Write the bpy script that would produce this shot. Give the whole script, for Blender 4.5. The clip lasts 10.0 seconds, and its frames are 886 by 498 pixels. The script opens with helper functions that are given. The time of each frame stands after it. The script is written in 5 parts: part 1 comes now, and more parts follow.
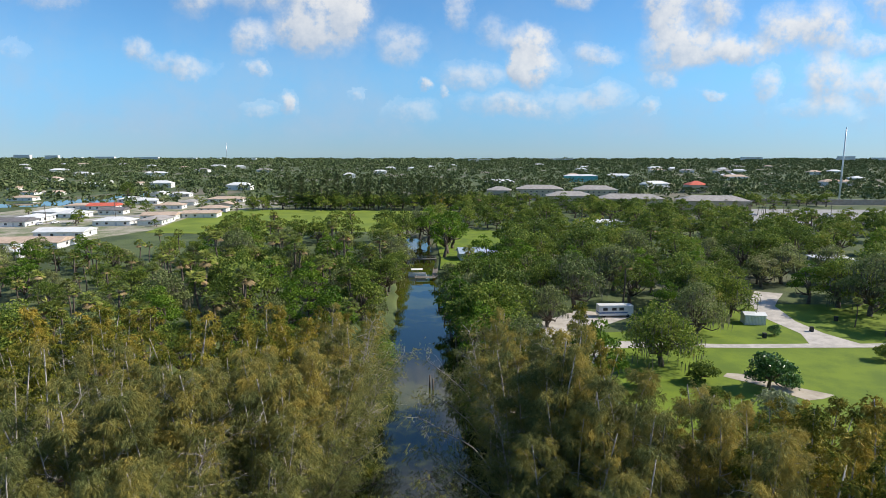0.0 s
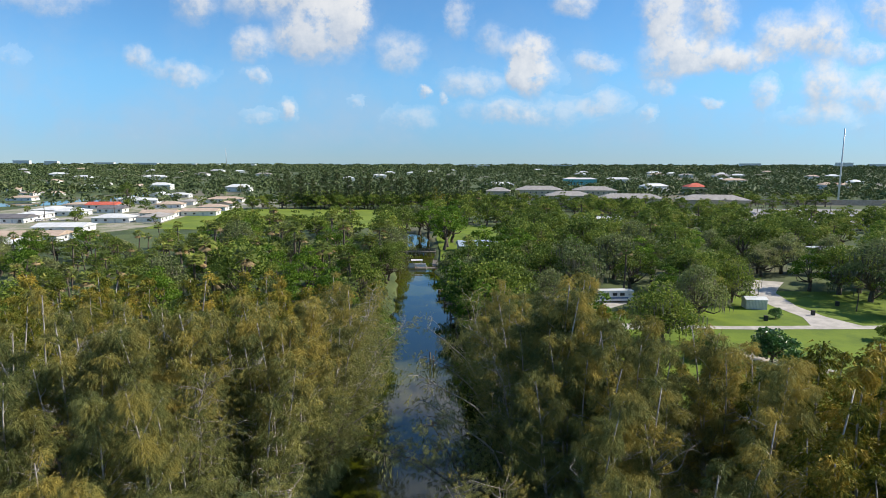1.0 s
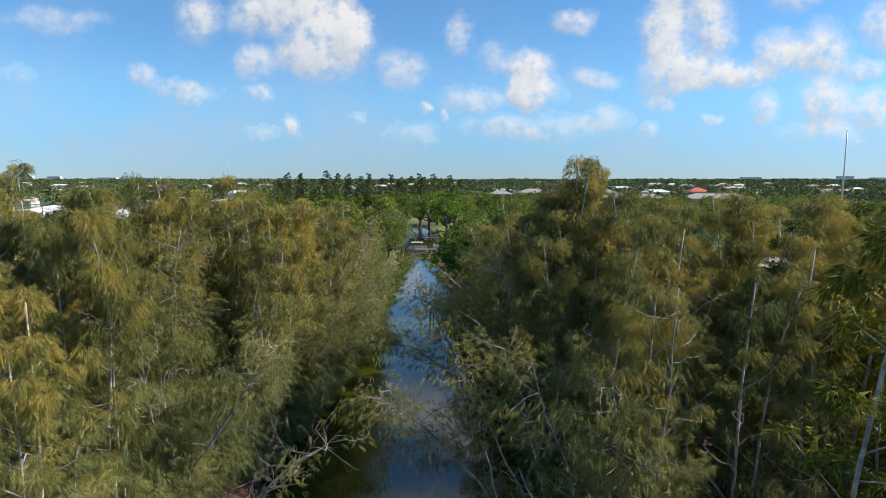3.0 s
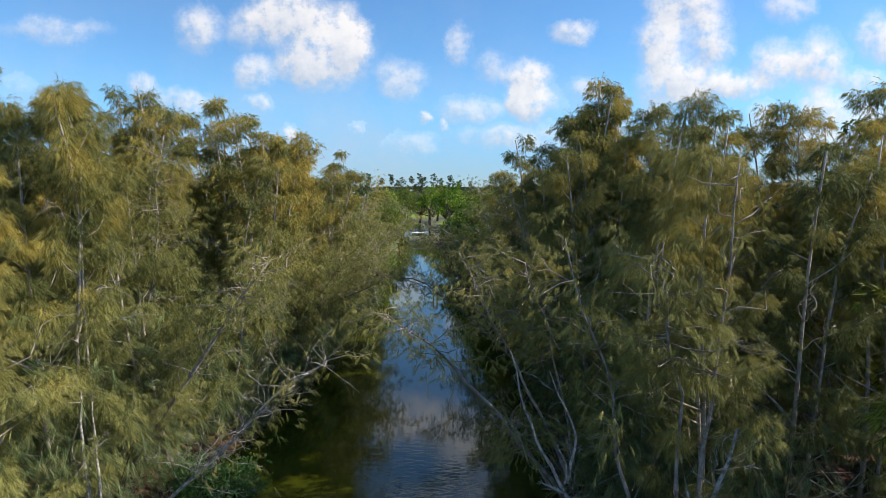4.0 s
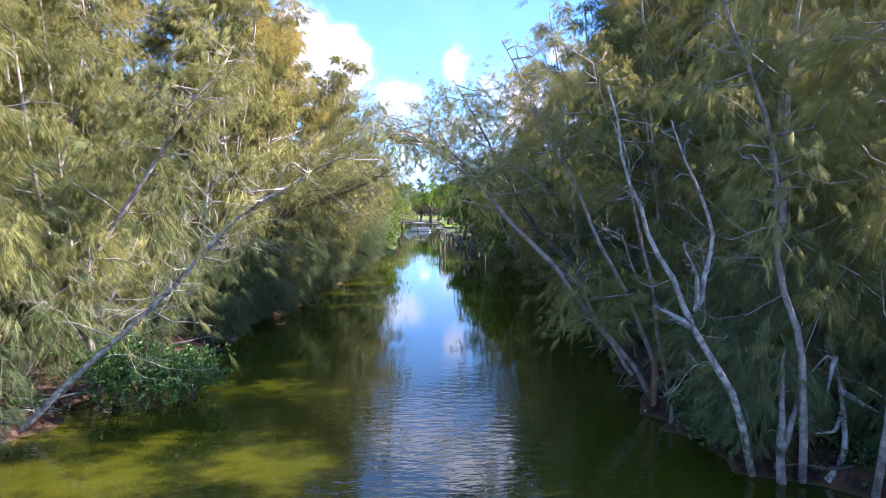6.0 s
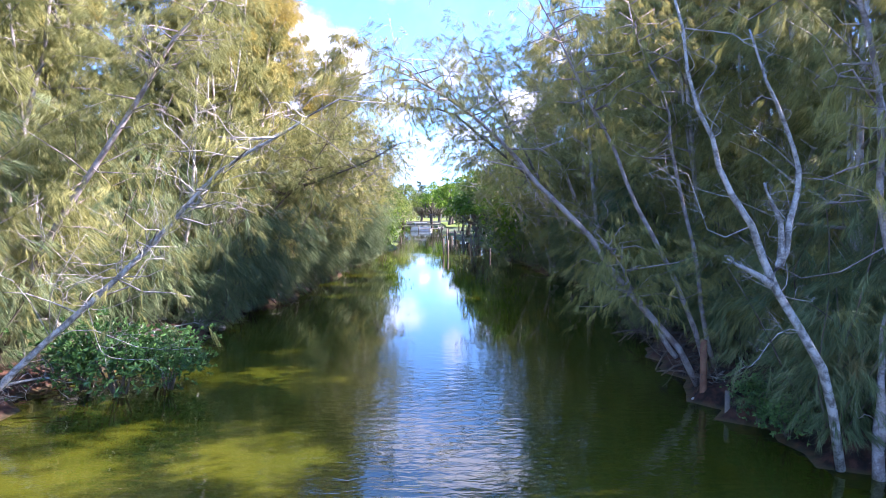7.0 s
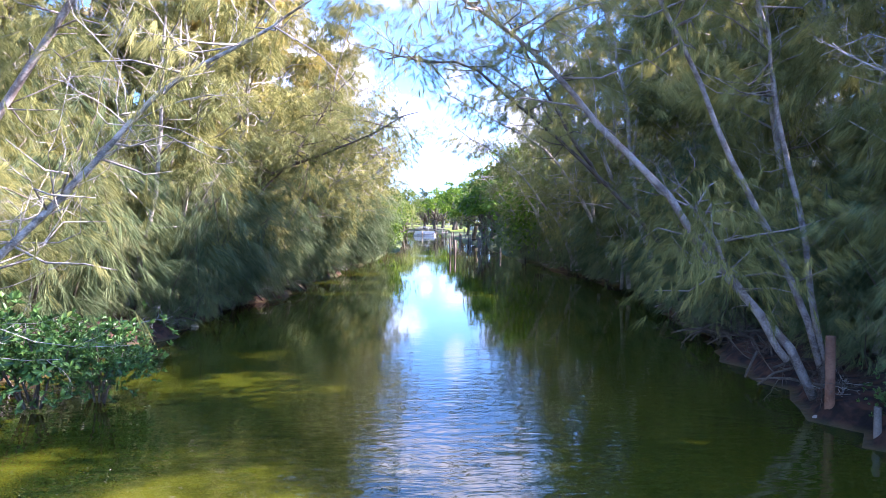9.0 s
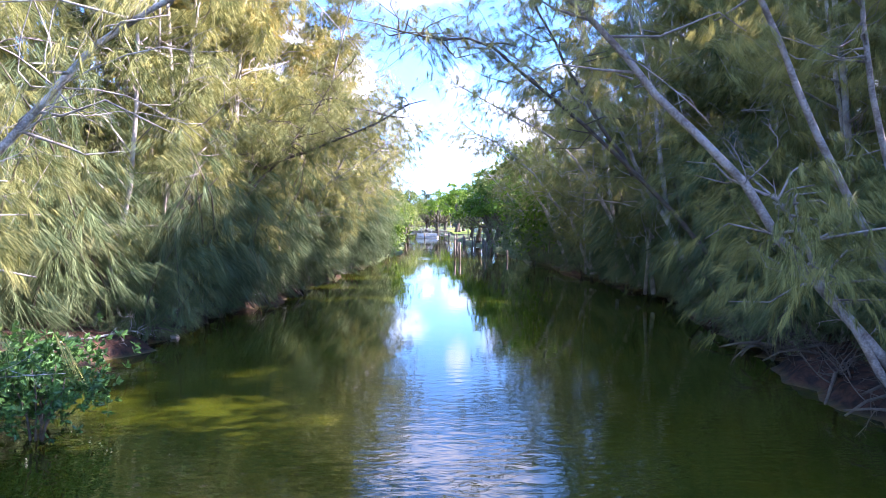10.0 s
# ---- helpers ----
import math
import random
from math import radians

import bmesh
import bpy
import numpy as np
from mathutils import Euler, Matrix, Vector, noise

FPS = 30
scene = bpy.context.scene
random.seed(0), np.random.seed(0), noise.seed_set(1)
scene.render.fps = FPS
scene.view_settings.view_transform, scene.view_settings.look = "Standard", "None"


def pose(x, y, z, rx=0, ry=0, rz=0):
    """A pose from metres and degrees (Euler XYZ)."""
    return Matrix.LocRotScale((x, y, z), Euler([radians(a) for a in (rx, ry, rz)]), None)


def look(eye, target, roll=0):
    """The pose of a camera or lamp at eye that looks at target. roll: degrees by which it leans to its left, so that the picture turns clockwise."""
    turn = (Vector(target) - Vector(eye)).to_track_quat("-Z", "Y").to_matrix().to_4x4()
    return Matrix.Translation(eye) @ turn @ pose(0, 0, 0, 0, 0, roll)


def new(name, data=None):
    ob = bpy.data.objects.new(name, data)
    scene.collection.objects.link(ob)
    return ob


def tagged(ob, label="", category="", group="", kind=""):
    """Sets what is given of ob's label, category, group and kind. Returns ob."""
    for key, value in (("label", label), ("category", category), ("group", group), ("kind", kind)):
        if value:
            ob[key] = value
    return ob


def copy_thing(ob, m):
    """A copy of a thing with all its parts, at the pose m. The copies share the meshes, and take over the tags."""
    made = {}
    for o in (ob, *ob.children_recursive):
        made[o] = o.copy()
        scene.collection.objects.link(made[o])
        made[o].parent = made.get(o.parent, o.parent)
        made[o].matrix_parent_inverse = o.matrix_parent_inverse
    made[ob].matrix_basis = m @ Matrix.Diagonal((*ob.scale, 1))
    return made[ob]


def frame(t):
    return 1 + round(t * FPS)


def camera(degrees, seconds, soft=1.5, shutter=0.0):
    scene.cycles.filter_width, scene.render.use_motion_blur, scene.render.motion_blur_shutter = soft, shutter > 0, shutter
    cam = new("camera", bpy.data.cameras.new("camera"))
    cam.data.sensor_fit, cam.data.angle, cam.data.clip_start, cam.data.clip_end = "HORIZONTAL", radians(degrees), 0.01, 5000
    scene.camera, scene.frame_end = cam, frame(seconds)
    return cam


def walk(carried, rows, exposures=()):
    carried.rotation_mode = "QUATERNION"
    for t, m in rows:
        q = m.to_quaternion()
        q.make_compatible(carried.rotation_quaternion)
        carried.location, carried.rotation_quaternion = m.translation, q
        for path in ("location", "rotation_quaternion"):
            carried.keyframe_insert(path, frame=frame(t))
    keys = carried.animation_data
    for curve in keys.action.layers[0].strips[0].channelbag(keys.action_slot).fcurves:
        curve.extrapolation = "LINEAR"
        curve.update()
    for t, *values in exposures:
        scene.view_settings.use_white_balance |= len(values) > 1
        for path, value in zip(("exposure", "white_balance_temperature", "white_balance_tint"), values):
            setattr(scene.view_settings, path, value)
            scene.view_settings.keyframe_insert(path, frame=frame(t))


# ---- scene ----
# A drone sinks from above the trees into a canal between casuarina woods, then glides along it.
cam = camera(73.5, 10.0, soft=0.65)
ROWS = [  # seconds, x, y, z, yaw, pitch, lean to the right
    (0.0, -0.00, 0.00, 40.00, 0.00, -9.05, -0.04),
    (0.5, -0.31, -0.14, 37.43, -0.09, -8.70, -0.08),
    (1.0, -0.26, -0.43, 34.74, -0.09, -8.40, -0.11),
    (1.5, 0.06, -0.68, 32.01, 0.05, -8.01, -0.12),
    (2.0, 0.33, -0.58, 29.21, 0.11, -7.66, -0.08),
    (3.5, -0.47, 3.36, 20.16, 0.01, -6.41, 0.03),
    (4.0, -0.87, 4.95, 17.06, -0.05, -6.00, -0.04),
    (4.5, -1.26, 7.03, 14.43, -0.14, -5.68, -0.09),
    (5.0, -1.63, 9.23, 12.18, -0.14, -5.05, -0.15),
    (5.5, -1.95, 11.17, 9.65, -0.14, -4.33, -0.07),
    (6.0, -2.25, 13.53, 7.42, -0.24, -4.08, -0.09),
    (7.5, -2.92, 17.26, 5.80, -0.27, -3.44, 0.02),
    (8.0, -3.04, 18.53, 5.54, -0.23, -3.25, 0.02),
    (8.5, -3.20, 19.89, 5.02, -0.19, -2.99, -0.04),
    (9.0, -3.34, 21.18, 4.53, -0.09, -2.78, -0.06),
    (9.5, -3.51, 22.41, 4.40, -0.04, -2.64, -0.04),
    (10.0, -3.69, 23.96, 4.36, 0.06, -2.54, -0.05),
]
EXPOSURES = [(0.0, 0.29, 6700, 10), (2.0, 0.34, 6750, 10), (3.5, 0.42, 6950, 12), (4.5, 0.72, 6900, 13), (5.5, 1.42, 6750, 19), (6.0, 1.90, 6300, 30), (7.5, 2.50, 5950, 36), (9.0, 2.62, 6000, 36), (10.0, 2.64, 6000, 36)]
walk(cam, [(t, pose(x, y, z, 90 + pitch, 0, yaw) @ pose(0, 0, 0, 0, 0, -lean)) for t, x, y, z, yaw, pitch, lean in ROWS], EXPOSURES)

# ---- light ----
SUN_UP, SUN_ROUND = radians(38.5), radians(86)  # height, and turn from +y towards +x
sun_way = Vector((math.sin(SUN_ROUND) * math.cos(SUN_UP), math.cos(SUN_ROUND) * math.cos(SUN_UP), math.sin(SUN_UP)))
sun = new("sun", bpy.data.lights.new("sun", "SUN"))
sun.data.energy, sun.data.angle, sun.data.color = 5.0, radians(0.6), (1.0, 0.93, 0.82)
sun.matrix_world = look((0, 0, 60), Vector((0, 0, 60)) - sun_way)

world = bpy.data.worlds.new("sky")
scene.world = world
world.use_nodes = True


class Nodes:
    """Small helper that adds shader nodes and joins them."""

    def __init__(self, tree):
        self.tree = tree

    def add(self, kind):
        return self.tree.nodes.new(kind)

    def put(self, socket, value):
        if isinstance(value, bpy.types.NodeSocket):
            self.tree.links.new(value, socket)
        elif value is not None:
            socket.default_value = value

    def math(self, op, a, b=None, c=None, clamp=False):
        node = self.add("ShaderNodeMath")
        node.operation, node.use_clamp = op, clamp
        for socket, value in zip(node.inputs, (a, b, c)):
            self.put(socket, value)
        return node.outputs[0]

    def vmath(self, op, a, b=None):
        node = self.add("ShaderNodeVectorMath")
        node.operation = op
        self.put(node.inputs[0], a)
        self.put(node.inputs[1], b)
        return node.outputs["Value"] if op in ("LENGTH", "DOT_PRODUCT") else node.outputs["Vector"]

    def step(self, x, low, high, to_low=0.0, to_high=1.0):
        node = self.add("ShaderNodeMapRange")
        node.interpolation_type = "SMOOTHSTEP"
        for socket, value in zip(node.inputs, (x, low, high, to_low, to_high)):
            self.put(socket, value)
        return node.outputs[0]

    def mix(self, factor, a, b):
        node = self.add("ShaderNodeMix")
        node.data_type = "RGBA"
        self.put(node.inputs[0], factor)
        self.put(node.inputs[6], a)
        self.put(node.inputs[7], b)
        return node.outputs[2]

    def noise(self, vector, scale, detail=3.0, rough=0.55):
        node = self.add("ShaderNodeTexNoise")
        self.put(node.inputs["Vector"], vector)
        node.inputs["Scale"].default_value, node.inputs["Detail"].default_value, node.inputs["Roughness"].default_value = scale, detail, rough
        return node.outputs["Fac"]

    def xyz(self, x, y, z):
        node = self.add("ShaderNodeCombineXYZ")
        for socket, value in zip(node.inputs, (x, y, z)):
            self.put(socket, value)
        return node.outputs[0]


# Cumulus clouds: tangent across and above the view's axis, half sizes, whiteness
CLOUDS_LEFT = [(-0.197, 0.221, 0.082, 0.069, 0.85), (-0.151, 0.239, 0.038, 0.057, 0.95), (-0.235, 0.195, 0.049, 0.025, 0.55), (-0.305, 0.262, 0.049, 0.04, 0.6), (-0.398, 0.258, 0.042, 0.04, 0.75), (-0.313, 0.187, 0.033, 0.031, 0.75), (-0.636, 0.253, 0.093, 0.021, 0.45), (-0.7, 0.163, 0.033, 0.017, 0.35), (-0.496, 0.162, 0.031, 0.021, 0.65), (-0.426, 0.141, 0.055, 0.021, 0.65), (-0.305, 0.135, 0.02, 0.017, 0.65), (-0.251, 0.089, 0.015, 0.023, 0.8), (-0.296, 0.074, 0.033, 0.014, 0.4), (-0.07, 0.174, 0.042, 0.037, 0.6), (0.023, 0.227, 0.022, 0.032, 0.55), (0.082, 0.197, 0.033, 0.029, 0.5), (-0.029, 0.113, 0.013, 0.011, 0.9), (0.003, 0.102, 0.011, 0.014, 0.6)]
CLOUDS_MIDDLE = [(0.045, 0.126, 0.055, 0.023, 0.6), (0.138, 0.179, 0.035, 0.031, 1.0), (0.147, 0.138, 0.046, 0.034, 1.0), (0.12, 0.143, 0.024, 0.025, 0.85), (0.245, 0.153, 0.046, 0.017, 0.65), (0.206, 0.253, 0.042, 0.023, 0.75), (0.087, 0.08, 0.077, 0.021, 0.4), (0.171, 0.079, 0.099, 0.025, 0.42), (0.265, 0.092, 0.044, 0.023, 0.5), (0.357, 0.235, 0.042, 0.051, 0.95), (0.369, 0.173, 0.055, 0.046, 0.9), (0.436, 0.234, 0.038, 0.046, 0.9), (0.429, 0.172, 0.066, 0.029, 0.8), (0.495, 0.167, 0.055, 0.021, 0.75), (0.548, 0.198, 0.044, 0.04, 0.85), (0.617, 0.202, 0.049, 0.051, 0.9), (0.689, 0.175, 0.044, 0.021, 0.65), (0.716, 0.241, 0.038, 0.04, 0.8)]
# The cloud at (-0.06, 0.40) is added to whiten the sky between the trees.
CLOUDS_RIGHT = [(0.633, 0.121, 0.055, 0.043, 0.85), (0.713, 0.107, 0.038, 0.04, 0.75), (0.526, 0.113, 0.024, 0.029, 0.7), (0.357, 0.123, 0.027, 0.017, 0.5), (0.442, 0.098, 0.022, 0.009, 0.6), (0.337, 0.073, 0.014, 0.018, 0.6), (0.622, 0.075, 0.077, 0.021, 0.5), (-0.053, 0.067, 0.044, 0.021, 0.4), (-0.141, 0.094, 0.013, 0.011, 0.45), (-0.249, 0.287, 0.066, 0.051, 0.85), (0.392, 0.296, 0.066, 0.046, 0.85), (0.561, 0.29, 0.049, 0.029, 0.6), (0.07, 0.44, 0.1, 0.06, 0.9), (0.0, 0.62, 0.22, 0.08, 0.95), (0.08, 0.86, 0.3, 0.1, 0.9), (-0.6, 0.5, 0.12, 0.05, 0.7), (0.75, 0.42, 0.1, 0.05, 0.8), (-0.06, 0.40, 0.10, 0.05, 0.8), (-0.9, 0.25, 0.12, 0.05, 0.6)]


def build_sky():
    n = Nodes(world.node_tree)
    out = world.node_tree.nodes["Background"]
    sky = n.add("ShaderNodeTexSky")
    sky.sky_type, sky.sun_disc, sky.sun_elevation, sky.sun_rotation = "NISHITA", False, SUN_UP, SUN_ROUND
    sky.air_density, sky.dust_density, sky.ozone_density = 1.0, 0.0, 4.0
    sky.altitude = 300
    way = n.add("ShaderNodeTexCoord").outputs["Generated"]
    split = n.add("ShaderNodeSeparateXYZ")
    n.put(split.inputs[0], way)
    x, y, z = split.outputs
    ahead = n.math("MAXIMUM", n.math("ABSOLUTE", y), 0.12)
    flat = n.xyz(n.math("DIVIDE", x, ahead), n.math("DIVIDE", z, ahead), 0.0)
    warp = n.add("ShaderNodeTexNoise")
    n.put(warp.inputs["Vector"], flat)
    warp.inputs["Scale"].default_value, warp.inputs["Detail"].default_value, warp.inputs["Roughness"].default_value = 13.0, 7.0, 0.68
    shift = n.vmath("MULTIPLY", n.vmath("SUBTRACT", warp.outputs["Color"], (0.5, 0.5, 0.5)), (0.075, 0.065, 0.0))
    place = n.vmath("ADD", flat, shift)
    dens, lit = 0.0, 0.0
    for cu, cv, ru, rv, white in CLOUDS_LEFT + CLOUDS_MIDDLE + CLOUDS_RIGHT:
        local = n.vmath("MULTIPLY", n.vmath("SUBTRACT", place, (cu, cv, 0.0)), (1 / ru, 1 / rv, 0.0))
        body = n.math("SUBTRACT", 1.0, n.vmath("LENGTH", local))
        up = n.vmath("DOT_PRODUCT", local, (0.30, 0.55, 0.0))
        one = n.math("MULTIPLY", n.step(body, -0.3, 0.65), white)
        lit = n.math("ADD", lit, n.math("MULTIPLY", one, n.math("ADD", up, 0.55)))
        dens = n.math("ADD", dens, one)
    fluff = n.noise(flat, 42.0, 5.0, 0.6)
    thick = n.math("MULTIPLY", dens, n.step(fluff, 0.25, 0.62, 0.45, 1.15), clamp=True)
    glow = n.math("DIVIDE", lit, n.math("MAXIMUM", dens, 0.05))
    glow = n.math("ADD", glow, n.math("MULTIPLY", n.math("SUBTRACT", fluff, 0.5), 0.9))
    white = n.mix(n.step(glow, 0.0, 1.0), (5.5, 6.5, 8.0, 1), (10.2, 10.3, 10.4, 1))
    veil = n.step(n.noise(flat, 5.0, 5.0, 0.65), 0.36, 0.72, 0.04, 0.5)
    low = n.step(z, 0.02, 0.26, 1.0, 0.2)
    cover = n.math("MAXIMUM", thick, n.math("MULTIPLY", veil, low))
    cover = n.math("MULTIPLY", n.math("MULTIPLY", cover, 0.88), n.step(z, 0.0, 0.05, 0.25, 1.0))
    blue = n.vmath("MULTIPLY", sky.outputs[0], n.mix(n.step(z, 0.0, 0.15), (0.58, 0.92, 1.50, 1), (0.92, 1.50, 1.84, 1)))
    n.put(out.inputs["Color"], n.mix(cover, blue, white))
    out.inputs["Strength"].default_value = 0.070


build_sky()


# ---- materials ----
def material(name, shade):
    m = bpy.data.materials.new(name)
    m.use_nodes = True
    n = Nodes(m.node_tree)
    shade(n, m.node_tree.nodes["Principled BSDF"])
    return m


def where(n):
    return n.add("ShaderNodeNewGeometry").outputs["Position"]


def paint(name, a, b, scale, rough=0.7, bump=0.0, fine=None, metal=0.0):
    """A surface of two tones in noise, with fine grain and relief."""
    def shade(n, p):
        at = n.add("ShaderNodeTexCoord").outputs["Object"]
        wide = n.noise(at, scale, 4.0)
        grain = n.noise(at, fine or scale * 9, 3.0)
        f = n.math("ADD", n.math("MULTIPLY", wide, 0.65), n.math("MULTIPLY", grain, 0.35))
        n.put(p.inputs["Base Color"], n.mix(n.step(f, 0.36, 0.64), (*a, 1), (*b, 1)))
        n.put(p.inputs["Roughness"], n.math("ADD", rough - 0.08, n.math("MULTIPLY", grain, 0.16)))
        p.inputs["Metallic"].default_value = metal
        if bump:
            node = n.add("ShaderNodeBump")
            node.inputs["Strength"].default_value, node.inputs["Distance"].default_value = 0.6, bump
            n.put(node.inputs["Height"], f)
            n.put(p.inputs["Normal"], node.outputs[0])
    return material(name, shade)


def leaf(name, dark, light, dry, dry_share=0.2, scale=0.35, through_light=0.35, rough=0.55, cones=0.0):
    """Foliage: tone from leaf to leaf and from clump to clump, some of it dry, partly letting light through."""
    def shade(n, p):
        own = n.add("ShaderNodeNewGeometry").outputs["Random Per Island"]
        tree = n.add("ShaderNodeObjectInfo").outputs["Random"]
        clump = n.noise(where(n), scale, 3.0)
        # Clump tone is natural, its contrast sharpened in place of shaded gaps between plumes.
        tone = n.mix(n.step(n.math("ADD", n.math("MULTIPLY", own, 0.30), n.math("MULTIPLY", clump, 0.70)), 0.32, 0.66), (*dark, 1), (*light, 1))
        old = n.math("ADD", n.math("ADD", n.math("MULTIPLY", own, 0.16), n.math("MULTIPLY", clump, 1.09)), n.math("MULTIPLY", tree, 0.15))
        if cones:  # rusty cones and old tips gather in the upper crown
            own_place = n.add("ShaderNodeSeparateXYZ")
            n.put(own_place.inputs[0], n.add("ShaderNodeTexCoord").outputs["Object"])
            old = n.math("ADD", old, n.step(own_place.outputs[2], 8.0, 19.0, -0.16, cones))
        tone = n.mix(n.step(old, 1.0 - dry_share * 1.6, 1.15 - dry_share), tone, (*dry, 1))
        tone = n.vmath("MULTIPLY", tone, n.xyz(*(n.math("ADD", lo, n.math("MULTIPLY", tree, hi)) for lo, hi in ((0.66, 0.68), (0.72, 0.56), (0.72, 0.52)))))
        n.put(p.inputs["Base Color"], tone)
        p.inputs["Roughness"].default_value = rough
        p.inputs["Specular IOR Level"].default_value = 0.5 if rough < 0.5 else 0.14
        back = n.add("ShaderNodeBsdfTranslucent")
        n.put(back.inputs["Color"], tone)
        both = n.add("ShaderNodeMixShader")
        both.inputs[0].default_value = through_light
        n.put(both.inputs[1], p.outputs[0])
        n.put(both.inputs[2], back.outputs[0])
        n.put(n.tree.nodes["Material Output"].inputs["Surface"], both.outputs[0])
    return material(name, shade)


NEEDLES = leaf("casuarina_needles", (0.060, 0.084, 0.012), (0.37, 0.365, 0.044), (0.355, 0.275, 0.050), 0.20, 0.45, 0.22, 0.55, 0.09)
# Casuarina needles again, haze and strong exposure put into a paler, greyer tone.
HAZED_BANK_NEEDLES = leaf("bank_casuarina_needles", (0.095, 0.115, 0.032), (0.395, 0.39, 0.140), (0.365, 0.30, 0.075), 0.16, 0.5, 0.30, 0.55, 0.14)
YOUNG_NEEDLES = leaf("young_casuarina_needles", (0.08, 0.125, 0.055), (0.22, 0.275, 0.13), (0.26, 0.22, 0.10), 0.14, 0.6, 0.32)
OAK_LEAF = leaf("oak_leaves", (0.075, 0.13, 0.022), (0.28, 0.34, 0.06), (0.30, 0.28, 0.09), 0.14, 0.25, 0.30)
OAK_PALE = leaf("mossy_oak_leaves", (0.115, 0.15, 0.05), (0.32, 0.36, 0.14), (0.28, 0.27, 0.15), 0.16, 0.25, 0.30)
OAK_DEEP = leaf("deep_oak_leaves", (0.062, 0.110, 0.02), (0.235, 0.295, 0.055), (0.26, 0.25, 0.08), 0.12, 0.25, 0.30)
DARK_NEEDLES = leaf("windbreak_needles", (0.04, 0.065, 0.022), (0.13, 0.165, 0.055), (0.16, 0.15, 0.07), 0.12, 0.2, 0.2)
BRIGHT_LEAF = leaf("fresh_leaves", (0.06, 0.13, 0.015), (0.17, 0.27, 0.03), (0.2, 0.26, 0.04), 0.1, 0.3, 0.35)
PALM_LEAF = leaf("palm_fronds", (0.09, 0.13, 0.025), (0.27, 0.305, 0.065), (0.27, 0.21, 0.08), 0.12, 0.5, 0.25)
THATCH = leaf("dead_fronds", (0.20, 0.14, 0.07), (0.36, 0.26, 0.13), (0.38, 0.30, 0.17), 0.2, 0.5, 0.15)
MOSS = leaf("spanish_moss", (0.13, 0.14, 0.10), (0.24, 0.25, 0.18), (0.28, 0.26, 0.2), 0.2, 0.5, 0.3)
GLOSSY_LEAF = leaf("bank_shrub_leaves", (0.035, 0.10, 0.025), (0.13, 0.27, 0.065), (0.25, 0.26, 0.05), 0.06, 1.2, 0.25, 0.3)
WOODS = leaf("far_woods", (0.06, 0.09, 0.035), (0.14, 0.18, 0.07), (0.17, 0.17, 0.09), 0.15, 0.05, 0.1)
SILVER_LEAF = leaf("silver_leaves", (0.13, 0.17, 0.09), (0.30, 0.34, 0.2), (0.3, 0.3, 0.2), 0.1, 0.5, 0.25)

BARK_PALE = paint("pale_bark", (0.22, 0.19, 0.165), (0.54, 0.50, 0.45), 2.2, 0.88, 0.02, 20.0)
BARK_STEM = paint("lichened_stem_bark", (0.17, 0.135, 0.12), (0.43, 0.385, 0.36), 3.0, 0.9, 0.02, 24.0)
BARK_DEAD = paint("weathered_dead_wood", (0.13, 0.12, 0.105), (0.55, 0.53, 0.49), 5.0, 0.9, 0.03, 34.0)
BARK_DARK = paint("dark_bark", (0.07, 0.055, 0.042), (0.16, 0.13, 0.10), 3.0, 0.9, 0.015, 22.0)
DOCK_WOOD = paint("weathered_dock_wood", (0.10, 0.085, 0.07), (0.24, 0.21, 0.175), 2.0, 0.85, 0.004, 30.0)
RED_WOOD = paint("reddish_pile_wood", (0.17, 0.075, 0.045), (0.30, 0.15, 0.09), 3.0, 0.85, 0.006, 30.0)
GRASS = paint("mown_grass", (0.085, 0.140, 0.003), (0.150, 0.215, 0.006), 0.16, 0.9, 0.02, 6.0)
FIELD = paint("field_grass", (0.11, 0.165, 0.006), (0.19, 0.245, 0.014), 0.05, 0.9, 0.0, 3.0)
SHELL = paint("shell_road", (0.36, 0.33, 0.29), (0.52, 0.48, 0.43), 0.5, 0.9, 0.01, 9.0)
ASPHALT = paint("grey_asphalt", (0.23, 0.22, 0.21), (0.34, 0.33, 0.31), 0.15, 0.9, 0.0, 8.0)
YARD = paint("yard_ground", (0.10, 0.14, 0.04), (0.40, 0.35, 0.28), 0.09, 0.95, 0.0, 1.5)
SAND = paint("sandy_ground", (0.34, 0.29, 0.22), (0.50, 0.44, 0.36), 0.4, 0.95, 0.01, 7.0)
WHITE_WALL = paint("white_painted_wall", (0.62, 0.62, 0.60), (0.76, 0.75, 0.72), 0.6, 0.75, 0.0, 9.0)
BEIGE_WALL = paint("beige_stucco", (0.46, 0.38, 0.27), (0.56, 0.48, 0.36), 0.5, 0.85, 0.0, 8.0)
GREY_WALL = paint("grey_siding", (0.38, 0.41, 0.44), (0.50, 0.53, 0.56), 0.6, 0.75, 0.0, 8.0)
ROOF_WHITE = paint("white_roof", (0.60, 0.60, 0.58), (0.74, 0.74, 0.72), 0.4, 0.6, 0.0, 6.0)
ROOF_GREY = paint("grey_shingle_roof", (0.27, 0.25, 0.23), (0.40, 0.37, 0.34), 0.5, 0.9, 0.01, 7.0)
ROOF_TAN = paint("tan_shingle_roof", (0.42, 0.31, 0.23), (0.55, 0.42, 0.32), 0.5, 0.9, 0.01, 7.0)
ROOF_DARK = paint("dark_shingle_roof", (0.11, 0.105, 0.11), (0.19, 0.18, 0.18), 0.5, 0.9, 0.01, 7.0)
